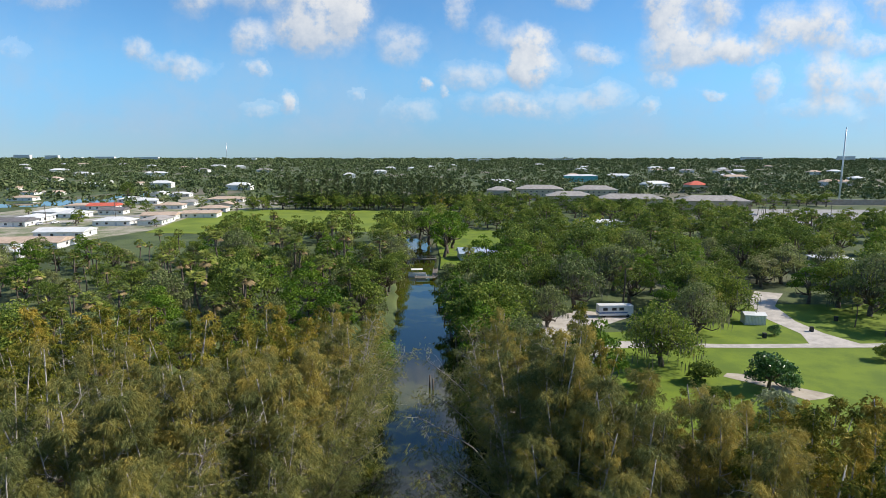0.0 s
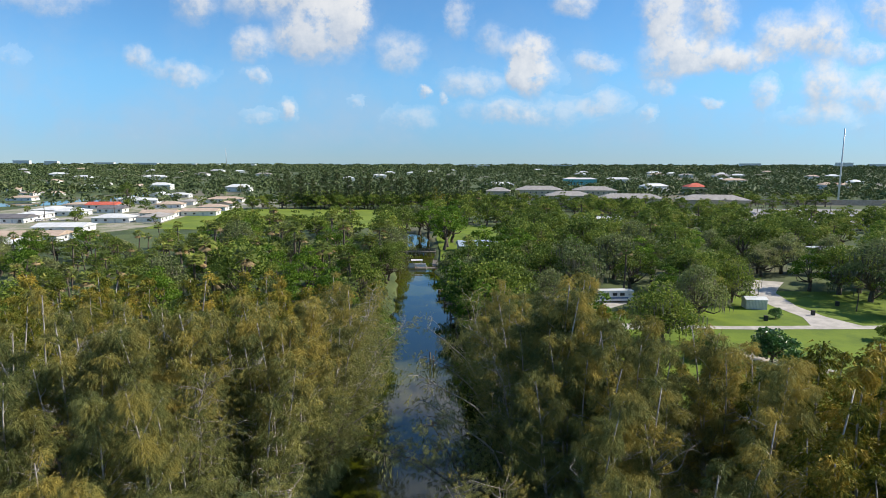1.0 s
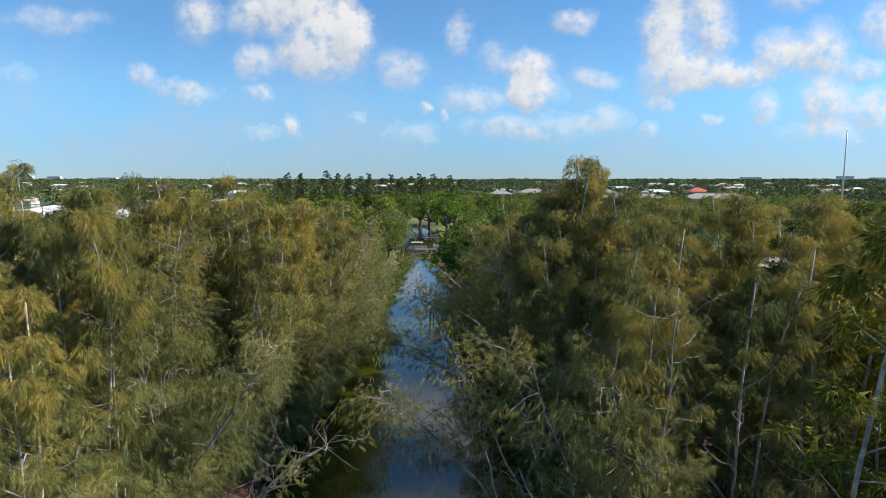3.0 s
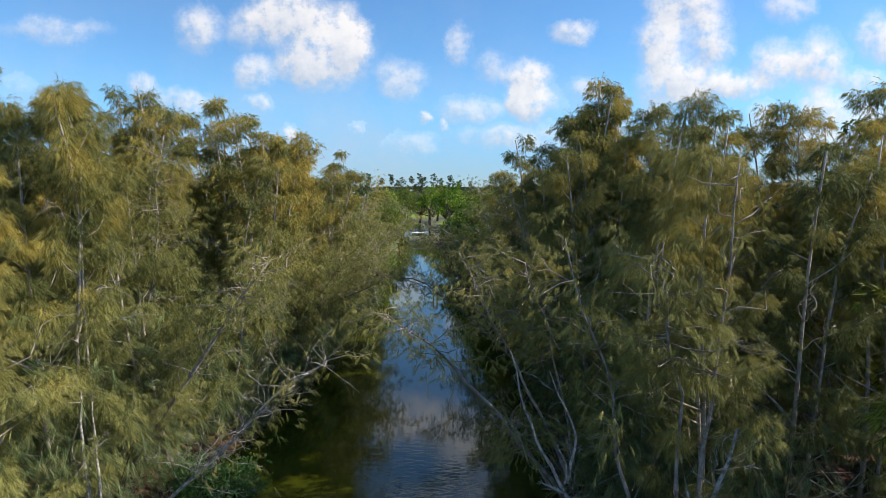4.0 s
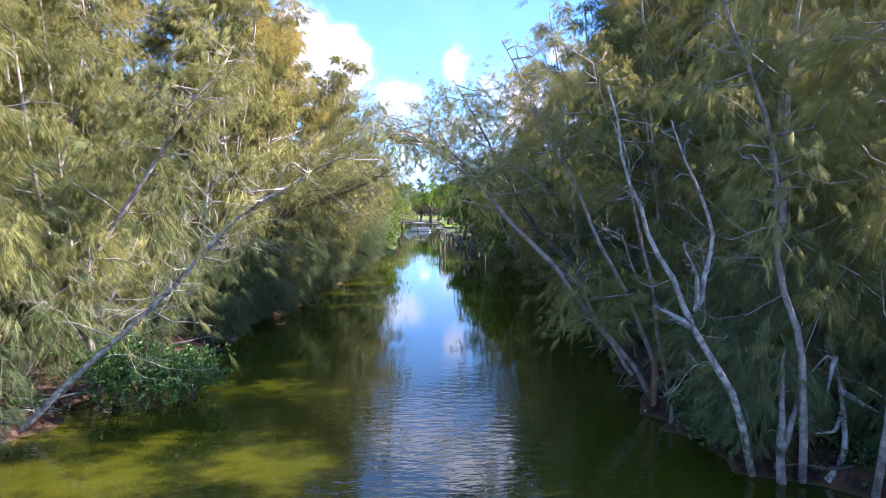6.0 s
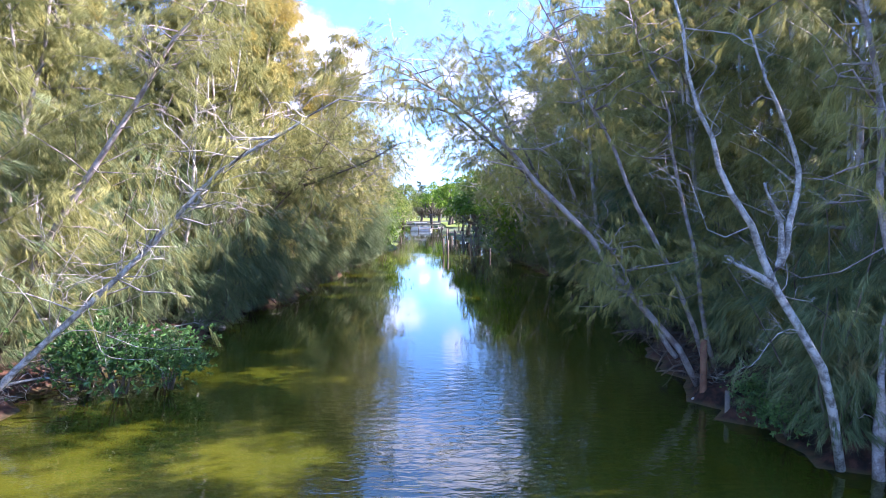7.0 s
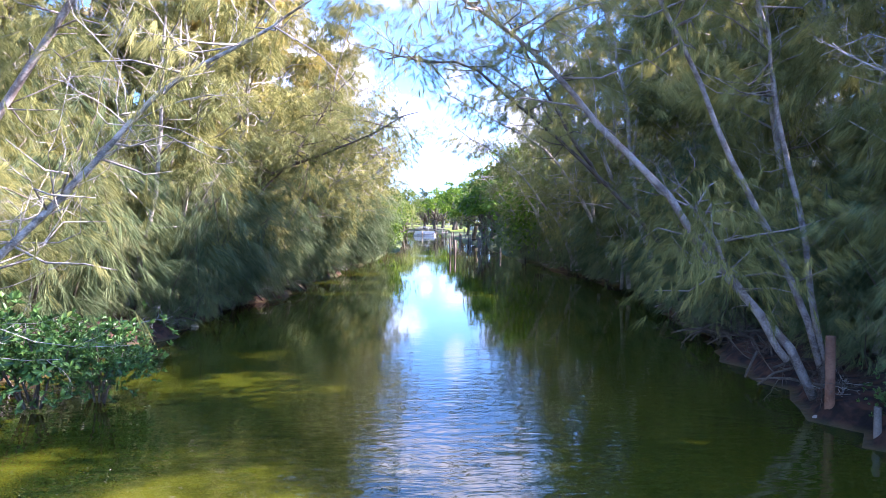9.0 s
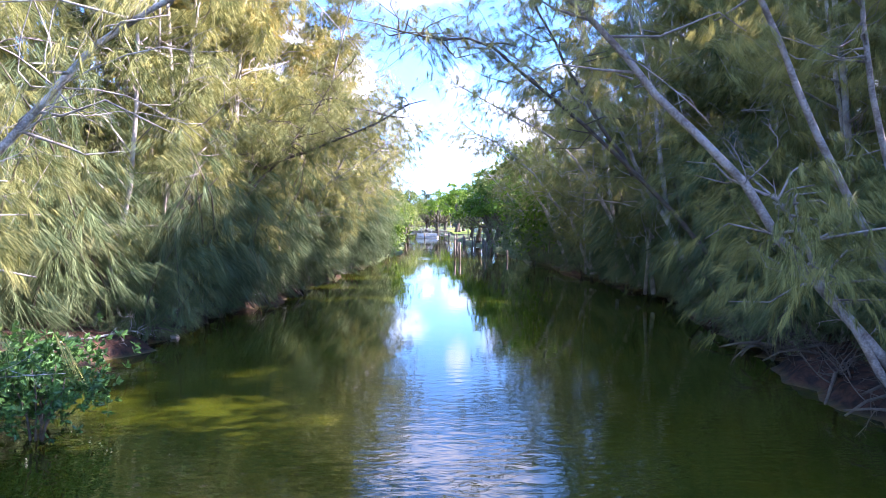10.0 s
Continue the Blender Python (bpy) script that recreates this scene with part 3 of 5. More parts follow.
def casuarina(rng, height, stems, limbs, plumes, sprays, count, length, width, bare=0.16, reach=1.0, sides=4, core=5, spread=0.2, droop=0.5, plump=1.0, dense=2.2):
    """A casuarina: slender pale stems, rising limbs, each ending in rounded plumes from which needles hang."""
    wood = []
    origins, axes, cores = [], [], []
    for s in range(stems):
        trunk, boughs = Shape(), Shape()
        wood.append((trunk, boughs))
        turn = rng.random() * 6.28
        foot = np.array((math.cos(turn), math.sin(turn), 0)) * (0.5 * s)
        top = foot + np.array((rng.normal(0, 1.3), rng.normal(0, 1.3), height * (0.95 if s == 0 else rng.uniform(0.65, 0.92))))
        line = bend(rng, foot - np.array((0, 0, 0.4)), top, 8, 0.5)
        base = 0.0062 * height * (1 if s == 0 else 0.75)
        trunk.tube(line, np.linspace(base, 0.045, 8), 6)
        for k in range(limbs // stems):
            h = bare + (1.0 - bare) * (k + rng.random()) / (limbs // stems)
            a = np.array([np.interp(h, np.linspace(0, 1, 8), line[:, c]) for c in range(3)])
            az = k * 2.4 + rng.normal(0, 0.5)
            out = height * reach * (0.025 + 0.145 * math.sin(min(1, (1 - h) * 1.2 + 0.04) * 1.75)) * rng.uniform(0.55, 1.2)
            rise = out * rng.uniform(0.25, 0.95)
            tip = a + np.array((math.cos(az) * out, math.sin(az) * out, rise))
            limb = bend(rng, a, tip, 4, 0.08 * out)
            boughs.tube(limb[::1 if sides > 3 else 3], np.linspace(0.013 * out + 0.010, 0.007, 4)[::1 if sides > 3 else 3], 3)
            if sides > 3 and rng.random() < 0.11:  # a dead bare limb
                way = unit(tip - a)
                bare_snag(rng, boughs, a, a + way * min(out * 1.25 + 0.8, 4.0), 0.012 * out + 0.012, 2, 0.2)
                continue
            for q in range(plumes):
                f = 0.38 + 0.62 * (q + rng.random()) / plumes
                c = np.array([np.interp(f, np.linspace(0, 1, 4), limb[:, i]) for i in range(3)]) + rng.normal(0, 0.15, 3)
                ball = rng.uniform(0.55, 1.05) * (0.6 + 0.016 * height) * plump
                d = unit(rng.normal(0, 1, (sprays, 3)) + (0, 0, 0.35))
                origins.append(c + d * ball * (0.5 + 0.5 * rng.random((sprays, 1))) * (1, 1, 0.85))
                ax = d * (0.75, 0.75, 0.35) + np.array((math.cos(az), math.sin(az), 0)) * 0.25 + rng.normal(0, 0.2, (sprays, 3))
                ax[:, 2] -= 0.25
                axes.append(unit(ax))
                cores.append(c + rng.normal(0, 0.3, (core, 3)) * ball + (0, 0, 0.25 * ball))
    v, f = needles(rng, np.concatenate(origins), np.concatenate(axes), count, length, width, spread, droop, length * (1.1 if sides > 3 else 0.6))
    if core:
        mid = np.concatenate(cores)
        w, g = needles(rng, mid, unit(rng.normal(0, 1, mid.shape) * (1, 1, 0.5)), 2, length * 1.25, width * dense, 0.3, 0.6, 0.2)
        v, f = np.concatenate([v, w]), np.concatenate([f, g + len(v)])
    return wood, (v, f)


def oak(rng, height, width, clumps, per_clump, size, moss=False, plump=1.0):
    """A spreading tree: short trunk, forking limbs, an uneven crown of many leaf clumps with gaps."""
    trunk, boughs = Shape(), Shape()
    fork = height * rng.uniform(0.2, 0.3)
    trunk.tube(bend(rng, (0, 0, -0.4), (rng.normal(0, 0.4), rng.normal(0, 0.4), fork), 5, 0.2), np.linspace(0.045 * height, 0.032 * height, 5), 8)
    centres, radii, strands = [], [], []
    for k in range(clumps):
        az, ring = k * 2.4 + rng.normal(0, 0.4), math.sqrt((k + 0.5) / clumps)
        r = width * 0.5 * ring * rng.uniform(0.8, 1.05)
        z = height * (0.88 - 0.45 * ring ** 2.2) + rng.normal(0, 0.07) * height - rng.random() * (0.12 + 0.3 * (plump - 1)) * height
        c = np.array((math.cos(az) * r, math.sin(az) * r, z))
        centres.append(c)
        radii.append(width * rng.uniform(0.13, 0.2) * plump)
        if k % 2 == 0:
            boughs.tube(bend(rng, (0, 0, fork * 0.9), c, 5, 0.08 * width), np.linspace(0.022 * height, 0.03, 5), 5)
        if moss:
            for _ in range(6):
                strands.append(c + rng.normal(0, 0.6, 3) * (radii[-1], radii[-1], 0.2))
    pts = []
    for c, r in zip(centres, radii):
        d = unit(rng.normal(0, 1, (per_clump, 3)))
        d[:, 2] = np.where(d[:, 2] < -0.3, -d[:, 2] * 0.5, d[:, 2])
        pts.append(c + d * r * (0.55 + 0.5 * rng.random((per_clump, 1)) ** 0.5) * (1, 1, 0.75))
    crown = leaves(rng, np.concatenate(pts), size)
    extra = []
    if moss:
        v, f = needles(rng, np.array(strands), np.tile((0.0, 0.0, -1.0), (len(strands), 1)), 12, 1.3, 0.10, 0.12, 0.4, 0.8)
        extra.append(("moss", mesh_of("moss", v, f, MOSS)))
    return [(trunk, boughs)], crown, extra


def cabbage_palm(rng, height, fronds):
    """A fan palm: grey trunk, round head of split fans, skirt of dead fronds."""
    trunk = Shape()
    head = np.array((rng.normal(0, 0.5), rng.normal(0, 0.5), height))
    trunk.tube(bend(rng, (0, 0, -0.3), head, 8, 0.25), np.linspace(0.2, 0.15, 8), 8)
    green, dead = [], []
    for k in range(fronds):
        az, tilt = k * 2.4, rng.uniform(-0.5, 1.2)
        d = np.array((math.cos(az) * math.cos(tilt), math.sin(az) * math.cos(tilt), math.sin(tilt)))
        stalk = head + d * rng.uniform(0.7, 1.1)
        side = unit(np.cross(d, (0.1, 0.05, 1.0)))
        rows = []
        for a in np.linspace(-1.15, 1.15, 11):
            tip = stalk + (d * math.cos(a) + side * math.sin(a)) * rng.uniform(0.75, 1.0) + np.array((0, 0, -0.28 - 0.1 * abs(a)))
            across = unit(np.cross(tip - stalk, np.array((0.2, 0.3, 1.0)))) * 0.075
            rows.append([stalk, (stalk + tip) / 2 - across, tip])
            rows.append([stalk, tip, (stalk + tip) / 2 + across])
        rows.append([head, head + side * 0.04, stalk])
        (green if tilt > -0.3 else dead).append(np.array(rows))
    v = np.concatenate(green).reshape(-1, 3)
    crown = (v, np.arange(len(v)).reshape(-1, 3))
    extra = []
    if dead:
        w = np.concatenate(dead).reshape(-1, 3)
        extra.append(("dead_fronds", mesh_of("dead_fronds", w, np.arange(len(w)).reshape(-1, 3), THATCH)))
    return [(trunk, None)], crown, extra


def shrub(rng, height, width, count, size):
    """A low bush: thin stems and a ragged heap of leaves."""
    trunk = Shape()
    pts = []
    for k in range(7):
        az = k * 2.4
        tip = np.array((math.cos(az) * width * 0.35 * rng.random(), math.sin(az) * width * 0.35 * rng.random(), height * rng.uniform(0.5, 0.85)))
        trunk.tube(bend(rng, (tip[0] * 0.2, tip[1] * 0.2, -0.15), tip, 4, 0.1), np.linspace(0.035, 0.012, 4), 5)
        d = rng.normal(0, 1, (count // 7, 3)) * (width * 0.2, width * 0.2, height * 0.2)
        pts.append(np.array((tip[0], tip[1], tip[2] * 0.85)) + d)
    pts = np.concatenate(pts)
    pts[:, 2] = np.abs(pts[:, 2]) + 0.08
    return [(trunk, None)], leaves(rng, pts, size)



def wood_height(x, y):
    """The casuarina wood's own height: tallest near the canal, lower inland and up the canal."""
    side = abs(x + 4.5)
    h = 24.0 - 0.10 * max(0, y - 46) - 0.05 * max(0, side - 26)
    h = min(h, 19.9 + 0.105 * (y - 1.6))
    if x > 0.24 * y:  # low scrub towards the lawn and the lane
        h = min(h, max(5.0, 39.5 - (0.445 if 0.42 < x / y < 0.54 else 0.415) * y))
    return h


FINE, NEAR, MID, LOW = [], [], [], []
for k in range(3):
    r = np.random.default_rng(150 + k)
    wood, crown = casuarina(r, 24.0, (2, 1, 2)[k], 46, 5, 28, 26, 0.36, 0.0105, 0.04, 1.05, 4, 14, 0.24, 0.80, 0.80, 1.5)
    FINE.append(tree_parts("casuarina", "tall pale-stemmed casuarina with fine drooping needles over water", "canal wood", wood, BARK_PALE, crown, HAZED_BANK_NEEDLES))
for k in range(3):
    r = np.random.default_rng(250 + k)
    wood, crown = casuarina(r, 22.0, 1, 24, 3, 12, 8, 0.44, 0.10, 0.2, 1.0, 3, 6, 0.42, 0.35, 0.8)
    LOW.append(tree_parts("casuarina", "casuarina deep in the wood with browned needle tips", "canal wood", wood, BARK_PALE, crown, NEEDLES))
for k in range(6):
    r = np.random.default_rng(100 + k)
    wood, crown = casuarina(r, 24.0, (2, 1, 2, 3, 1, 2)[k], 42, 5, 20, 14, 0.32, 0.023, 0.08, 0.92, 4, 9, 0.26, 0.70, 0.70, 2.0)
    NEAR.append(tree_parts("casuarina", "tall pale-stemmed casuarina with drooping olive needles", "canal wood", wood, BARK_PALE, crown, HAZED_BANK_NEEDLES))
for k in range(6):
    r = np.random.default_rng(200 + k)
    wood, crown = casuarina(r, 22.0, (1, 2, 1, 2, 1, 2)[k], 28, 4, 13, 10, 0.32, 0.058, 0.16, 0.86, 3, 7, 0.36, 0.45, 0.70)
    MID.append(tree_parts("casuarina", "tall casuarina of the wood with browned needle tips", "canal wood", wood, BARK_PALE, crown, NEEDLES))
used = set()


def plant(kinds, k, x, y, z, size, turn, tilt=(0, 0)):
    """Stands a copy of a tree (the first time the tree itself) at its place."""
    base = kinds[k % len(kinds)]
    m = Matrix.Translation((x, y, z)) @ pose(0, 0, 0, tilt[0], tilt[1], turn)
    ob = base if base.name not in used else copy_thing(base, m)
    used.add(ob.name)
    ob.matrix_basis = m @ Matrix.Diagonal((size, size, size * (0.94 + 0.12 * ((k * 7) % 5) / 5), 1))
    return ob


rng = np.random.default_rng(11)
count = 0
for row, (dist, step) in enumerate(((2.6, 4.6), (7.5, 5.0), (12.5, 5.4))):  # rows along both banks
    for side in (-1, 1):
        y = 26.0 + row * 1.2 + (3 if side > 0 else 0)
        while y < 62:
            edge = row_left(y) if side < 0 else row_right(y)
            x = edge + side * (dist + rng.normal(0, 0.6))
            h = wood_height(x, y) * rng.uniform(0.78, 0.93)
            near = y < (66, 60, 56)[row]
            lean = side * ((5.0 if y < 44 else 10.0) if row == 0 else 1.5) + rng.normal(0, 2)
            plant(FINE if row == 0 and y < 45 else NEAR if near else MID, count, x, y + rng.normal(0, 0.7), 0.75, h / (24.0 if near else 22.0), rng.random() * 360, (rng.normal(0, 2), -lean if side > 0 else -lean))
            count += 1
            y += step * rng.uniform(0.85, 1.2)


def in_wood(x, y):
    if x < 0:
        return y < 92 + 6 * math.sin(x * 0.2) - max(0, -58 - x) * 0.8
    return y < np.interp(x, (5, 14, 18, 21, 23, 26, 33, 41, 60), (97, 97, 88, 76, 70, 64, 65, 66, 62)) + 1.5 * math.sin(x * 0.7)


for side, x_far in ((-1, -80), (1, 58)):  # the wood behind the banks
    xs = np.arange(-30.2 if side < 0 else 23.4, x_far, side * 6.7)
    for i, x0 in enumerate(xs):
        for y0 in np.arange(20 + (i % 2) * 2.8, 100, 6.6):
            x, y = x0 + rng.normal(0, 1.2), y0 + rng.normal(0, 1.2)
            if in_wood(x, y):
                close = -40 < x < 21 and y < 64
                plant(NEAR if close else LOW if x < -52 or y > 78 else MID, count, x, y, 0.9, wood_height(x, y) * rng.uniform(0.80, 0.99) / (24 if close else 22), rng.random() * 360, (rng.normal(0, 2), rng.normal(0, 2)))
                count += 1
for side in (-1, 1):  # along the canal further up, smaller
    for dist in (2.0, 7.0, 12.0):
        y = 63.0 + dist * 0.3
        while y < (108 if side < 0 else 92):
            edge = row_left(y) if side < 0 else row_right(y)
            h = wood_height(edge, y) * rng.uniform(0.75, 0.98) * (1 if y < 85 else 0.8)
            plant(NEAR if dist < 3 and y < 90 else MID, count, edge + side * (dist + rng.normal(0, 0.5)), y, 0.8, h / (24 if dist < 3 and y < 90 else 22), rng.random() * 360, (0, side * -(rng.uniform(5, 13) if side < 0 else rng.uniform(-2, 3)) if dist < 3 else 0))
            count += 1
            y += rng.uniform(4.6, 6.2)
for x, y in ((-22, 12), (-30, 18), (-24, 3), (14, 20), (20, 12), (13, 6), (28, 17), (-38, 8), (34, 5), (-26, -12), (17, -10)):  # trees added beside and behind, mostly out of view, for closure and shade
    plant(MID, count, x, y, 0.9, wood_height(x, 30) * rng.uniform(0.85, 1) / 22, rng.random() * 360)
    count += 1
for x, y, top in ((10.6, 42, 21.5), (12.6, 49, 22.5), (11.6, 53, 21.5), (10.9, 57, 21), (13.6, 60, 20.5), (10.6, 63, 20), (14.6, 43.5, 22.5), (12.1, 67, 19.5)):  # an extra close stand, added so that its shade reaches across the canal
    plant(NEAR, count, x, y, 0.85, (top - 0.85) / 24.3, rng.random() * 360)
    count += 1
for x, y, top, tilt in ((-12.9, 58, 21.5, 8), (-12.5, 62.5, 21, 8), (-12.3, 68, 21.5, 8), (-12.1, 74, 20, 8), (7.7, 56, 22.8, -5), (7.3, 68, 19.6, -3), (7.5, 62, 20.5, -3), (-14.4, 55, 22.5, 6)):  # crowns that reach out over the water
    plant(NEAR, count, x, y, 0.85, (top - 0.85) / 24.0, rng.random() * 360, (0, tilt))
    count += 1
# the tallest crowns: x and y of the top, its height; those over the water lean out from the bank
for x, y, top in ((-25.9, 40, 23.4), (-23.9, 41, 23.8), (-21.5, 43, 23.4), (-20.9, 45, 23.8), (-17.8, 46, 22.9), (-15.7, 47, 23.0), (-12.6, 49, 21.6), (-10.7, 51, 21.5), (-8.8, 60, 19.4), (-6.9, 68, 18.0), (2.2, 52, 21.7), (3.9, 50, 20.3), (6.7, 51, 24.1), (8.6, 52, 24.9), (10.4, 51.3, 25.5), (12.0, 47, 20.5), (14.0, 45, 21.2), (15.2, 44, 22.5), (17.4, 43.5, 21.6), (19.6, 43, 22.8), (21.3, 43, 21.6), (23.1, 42, 21.8), (24.8, 41, 21.0), (-27.5, 42, 22.8), (-22.6, 44, 22.9), (-19.4, 44, 22.8), (-16.8, 49, 22.4), (-14.2, 50, 21.9), (-11.6, 54, 20.6), (-9.9, 56, 19.8), (7.6, 53.5, 24.2), (9.4, 49.5, 24.4)):
    top += 0.9
    foot = min(max(x, -40), bank_left(y) - 1.0) if x < -4.5 else max(x, bank_right(y) + 0.8)
    lean = math.degrees(math.atan2(x - foot, top))
    plant(NEAR, count, foot, y, 0.8, (top - 0.8) / 24.3 / math.cos(radians(lean)), rng.random() * 360, (0, lean))
    count += 1
for x0 in np.arange(23, 62, 5.4):
    for y0 in np.arange(27, 67, 5.6):
        x, y = x0 + rng.normal(0, 1.0), y0 + rng.normal(0, 1.0)
        if in_wood(x, y):
            plant(MID, count, x, y, 0.9, wood_height(x, y) * rng.uniform(0.75, 1.0) / 22, rng.random() * 360, (rng.normal(0, 2), rng.normal(0, 2)))
            count += 1


# ---- trees of their own along the banks ----
def leaner(name, label, seed, stems, radius, plume_from, sprays, mat=BARK_PALE, twigs=10, foliage=True, down=0.3, plumes=26):
    """A bank tree with given stem lines; needles hang from the upper part of each, dead twigs from the lower."""
    r = np.random.default_rng(seed)
    wood, origins, axes = [], [], []
    foot = np.array(stems[0][0], dtype=float)
    for q, line in enumerate(stems):
        trunk, boughs = Shape(), Shape()
        wood.append((trunk, boughs))
        pts = np.array(line, dtype=float) - foot
        knots = np.linspace(0, 1, len(pts))
        fine = np.linspace(0, 1, 14)
        pts = np.stack([np.interp(fine, knots, pts[:, i]) for i in range(3)], 1)
        pts[1:-1] += r.normal(0, 0.012 * np.linalg.norm(pts[-1] - pts[0]), (12, 3))
        pts[1:-1] = (pts[:-2] + 2 * pts[1:-1] + pts[2:]) / 4
        rad = radius * (1 if q == 0 else 0.8)
        trunk.tube(pts, np.linspace(rad, rad * 0.22, 14), 8)
        span = np.linalg.norm(pts[-1] - pts[0])
        for k in range(twigs):
            i = r.integers(3, 13)
            way = unit((pts[i] - pts[i - 1]) / np.linalg.norm(pts[i] - pts[i - 1]) + r.normal(0, 0.8, 3)) * span * r.uniform(0.08, 0.2)
            bare_snag(r, boughs, pts[i], pts[i] + way * r.uniform(0.7, 1.5), rad * 0.13, 2, 0.3)
        if foliage:
            for k in range(plumes):
                f = plume_from + (1 - plume_from) * r.random()
                a = np.array([np.interp(f, fine, pts[:, i]) for i in range(3)])
                az = r.random() * 6.28
                out = np.array((math.cos(az), math.sin(az), r.uniform(-0.2, 0.6))) * r.uniform(1.0, 2.6)
                limb = bend(r, a, a + out, 4, 0.2)
                boughs.tube(limb, np.linspace(0.03, 0.008, 4), 4)
                for w in (0.45, 0.75, 1.0):
                    c = a + out * w
                    origins.append(c + r.normal(0, 0.42, (sprays, 3)))
                    ax = out / 2 + r.normal(0, 0.5, (sprays, 3))
                    ax[:, 2] -= down
                    axes.append(unit(ax))
    crown = needles(r, np.concatenate(origins), np.concatenate(axes), 42, 0.34, 0.0078, 0.22, 0.7, 0.36) if foliage else None
    t = tree_parts(name, label, "", wood, mat, crown, HAZED_BANK_NEEDLES)
    t.location = foot
    return t


leaner("leaning_casuarina", "pale casuarina leaning low over the bank, half dead", 1,
       [[(-16.2, 32.3, -0.2), (-14.4, 32.5, 1.5), (-12.2, 32.8, 3.6), (-10.6, 33.0, 5.3), (-8.9, 33.1, 6.8), (-7.5, 33.2, 8.1), (-6.5, 33.3, 8.6)]], 0.11, 0.25, 3, BARK_DEAD, 46, True, 0.5, 18)
leaner("leaning_casuarina", "pale casuarina slanting out from the needle-strewn bank", 2,
       [[(-18.6, 36, 0.4), (-17.6, 36, 1.8), (-15.8, 36, 4.9), (-13.6, 36, 8.1), (-11.7, 36, 10.7), (-10.8, 36, 12.0), (-10.0, 36.2, 13.4)],
        [(-18.6, 36, 0.4), (-18.6, 37.5, 5.0), (-18.1, 39, 10.8), (-17.6, 39.4, 14.1), (-17.2, 39.5, 16.0), (-16.9, 39.6, 20.0)]], 0.15, 0.22, 6, BARK_STEM, 12, True, 0.4, 56)
leaner("leaning_casuarina", "double-stemmed pale casuarina leaning far across the water", 3,
       [[(5.9, 35.5, -0.1), (3.55, 35.4, 3.3), (1.55, 35.4, 5.65), (-0.05, 35.4, 7.3), (-1.4, 35.4, 8.5), (-2.8, 35.4, 9.6), (-4.5, 35.4, 10.5)],
        [(6.3, 35.8, 0.2), (4.85, 35.8, 4.0), (3.7, 35.8, 6.3), (2.7, 35.8, 8.2), (1.5, 35.8, 10.1), (0.8, 35.8, 11.6), (0.0, 36.0, 13.6)],
        [(6.8, 36.5, 0.4), (6.05, 36.5, 4.1), (5.4, 36.5, 7.4), (4.6, 36.5, 9.7), (3.6, 36.8, 13.0)],
        [(4.9, 35.2, 1.2), (4.0, 35.2, 2.5), (3.2, 35.2, 3.75), (2.6, 35.2, 4.85)]], 0.115, 0.5, 6, BARK_STEM, 8)
leaner("dead_forked_casuarina", "dead bleached casuarina with curved forked stems", 4,
       [[(6.3, 29.3, 0.1), (5.6, 28.8, 2.2), (4.9, 28.5, 3.4), (4.05, 28.5, 4.5), (3.5, 28.5, 5.5), (3.1, 28.5, 6.4), (2.8, 28.5, 7.2), (2.5, 28.5, 8.3), (2.2, 28.5, 9.2), (1.9, 28.5, 10.4)],
        [(4.1, 28.5, 4.5), (4.35, 28.5, 4.95), (4.4, 28.5, 5.6), (4.72, 28.5, 6.15), (4.75, 28.5, 6.8), (4.3, 28.5, 7.9), (3.9, 28.5, 8.5), (3.5, 28.5, 9.6)],
        [(4.3, 28.5, 4.8), (4.25, 28.4, 5.6), (3.85, 28.4, 6.5)],
        [(4.1, 28.5, 4.4), (3.7, 28.4, 4.65), (3.1, 28.3, 4.95)]], 0.108, 0.9, 1, BARK_DEAD, 12, False)
leaner("casuarina", "slender upright casuarina at the water's edge", 5,
       [[(7.45, 28.9, 0.1), (7.2, 28.5, 2.6), (6.8, 28.4, 4.1), (6.6, 28.4, 5.8), (6.2, 28.4, 7.9), (5.8, 28.4, 10.2), (4.8, 28.4, 12.1), (4.0, 28.4, 15.0)]], 0.11, 0.5, 6, BARK_STEM)
leaner("dead_snag", "short bleached dead snag with broken arms", 6,
       [[(8.1, 28.9, 0.1), (8.6, 28.9, 0.8), (8.5, 28.9, 1.7), (8.4, 28.9, 2.6), (8.1, 28.9, 3.7), (7.5, 28.8, 3.1)],
        [(8.15, 28.9, 3.5), (8.0, 28.8, 3.0), (7.9, 28.8, 2.2)], [(8.4, 28.9, 2.55), (9.0, 28.9, 2.2), (9.7, 28.9, 1.8)], [(8.45, 28.9, 2.0), (8.2, 28.8, 1.5), (7.7, 28.8, 1.45)]], 0.10, 0.9, 1, BARK_DEAD, 4, False)
leaner("broken_trunk", "short broken casuarina trunk at the water's edge", 7,
       [[(6.95, 29.0, 0.0), (6.8, 28.9, 2.1), (6.85, 28.9, 3.7)], [(6.85, 28.9, 0.9), (7.3, 28.9, 2.3), (7.0, 28.9, 3.3)]], 0.13, 0.9, 1, BARK_STEM, 5, False)
leaner("dead_snag", "tall bleached snag with a splintered top", 11,
       [[(8.0, 25.6, 0.5), (8.6, 25.5, 3.6), (9.0, 25.5, 5.0), (9.3, 25.5, 6.6), (9.75, 25.5, 8.4)], [(8.7, 25.5, 4.0), (8.2, 25.4, 5.0), (8.0, 25.4, 6.1)]], 0.17, 0.9, 1, BARK_DEAD, 12, False)
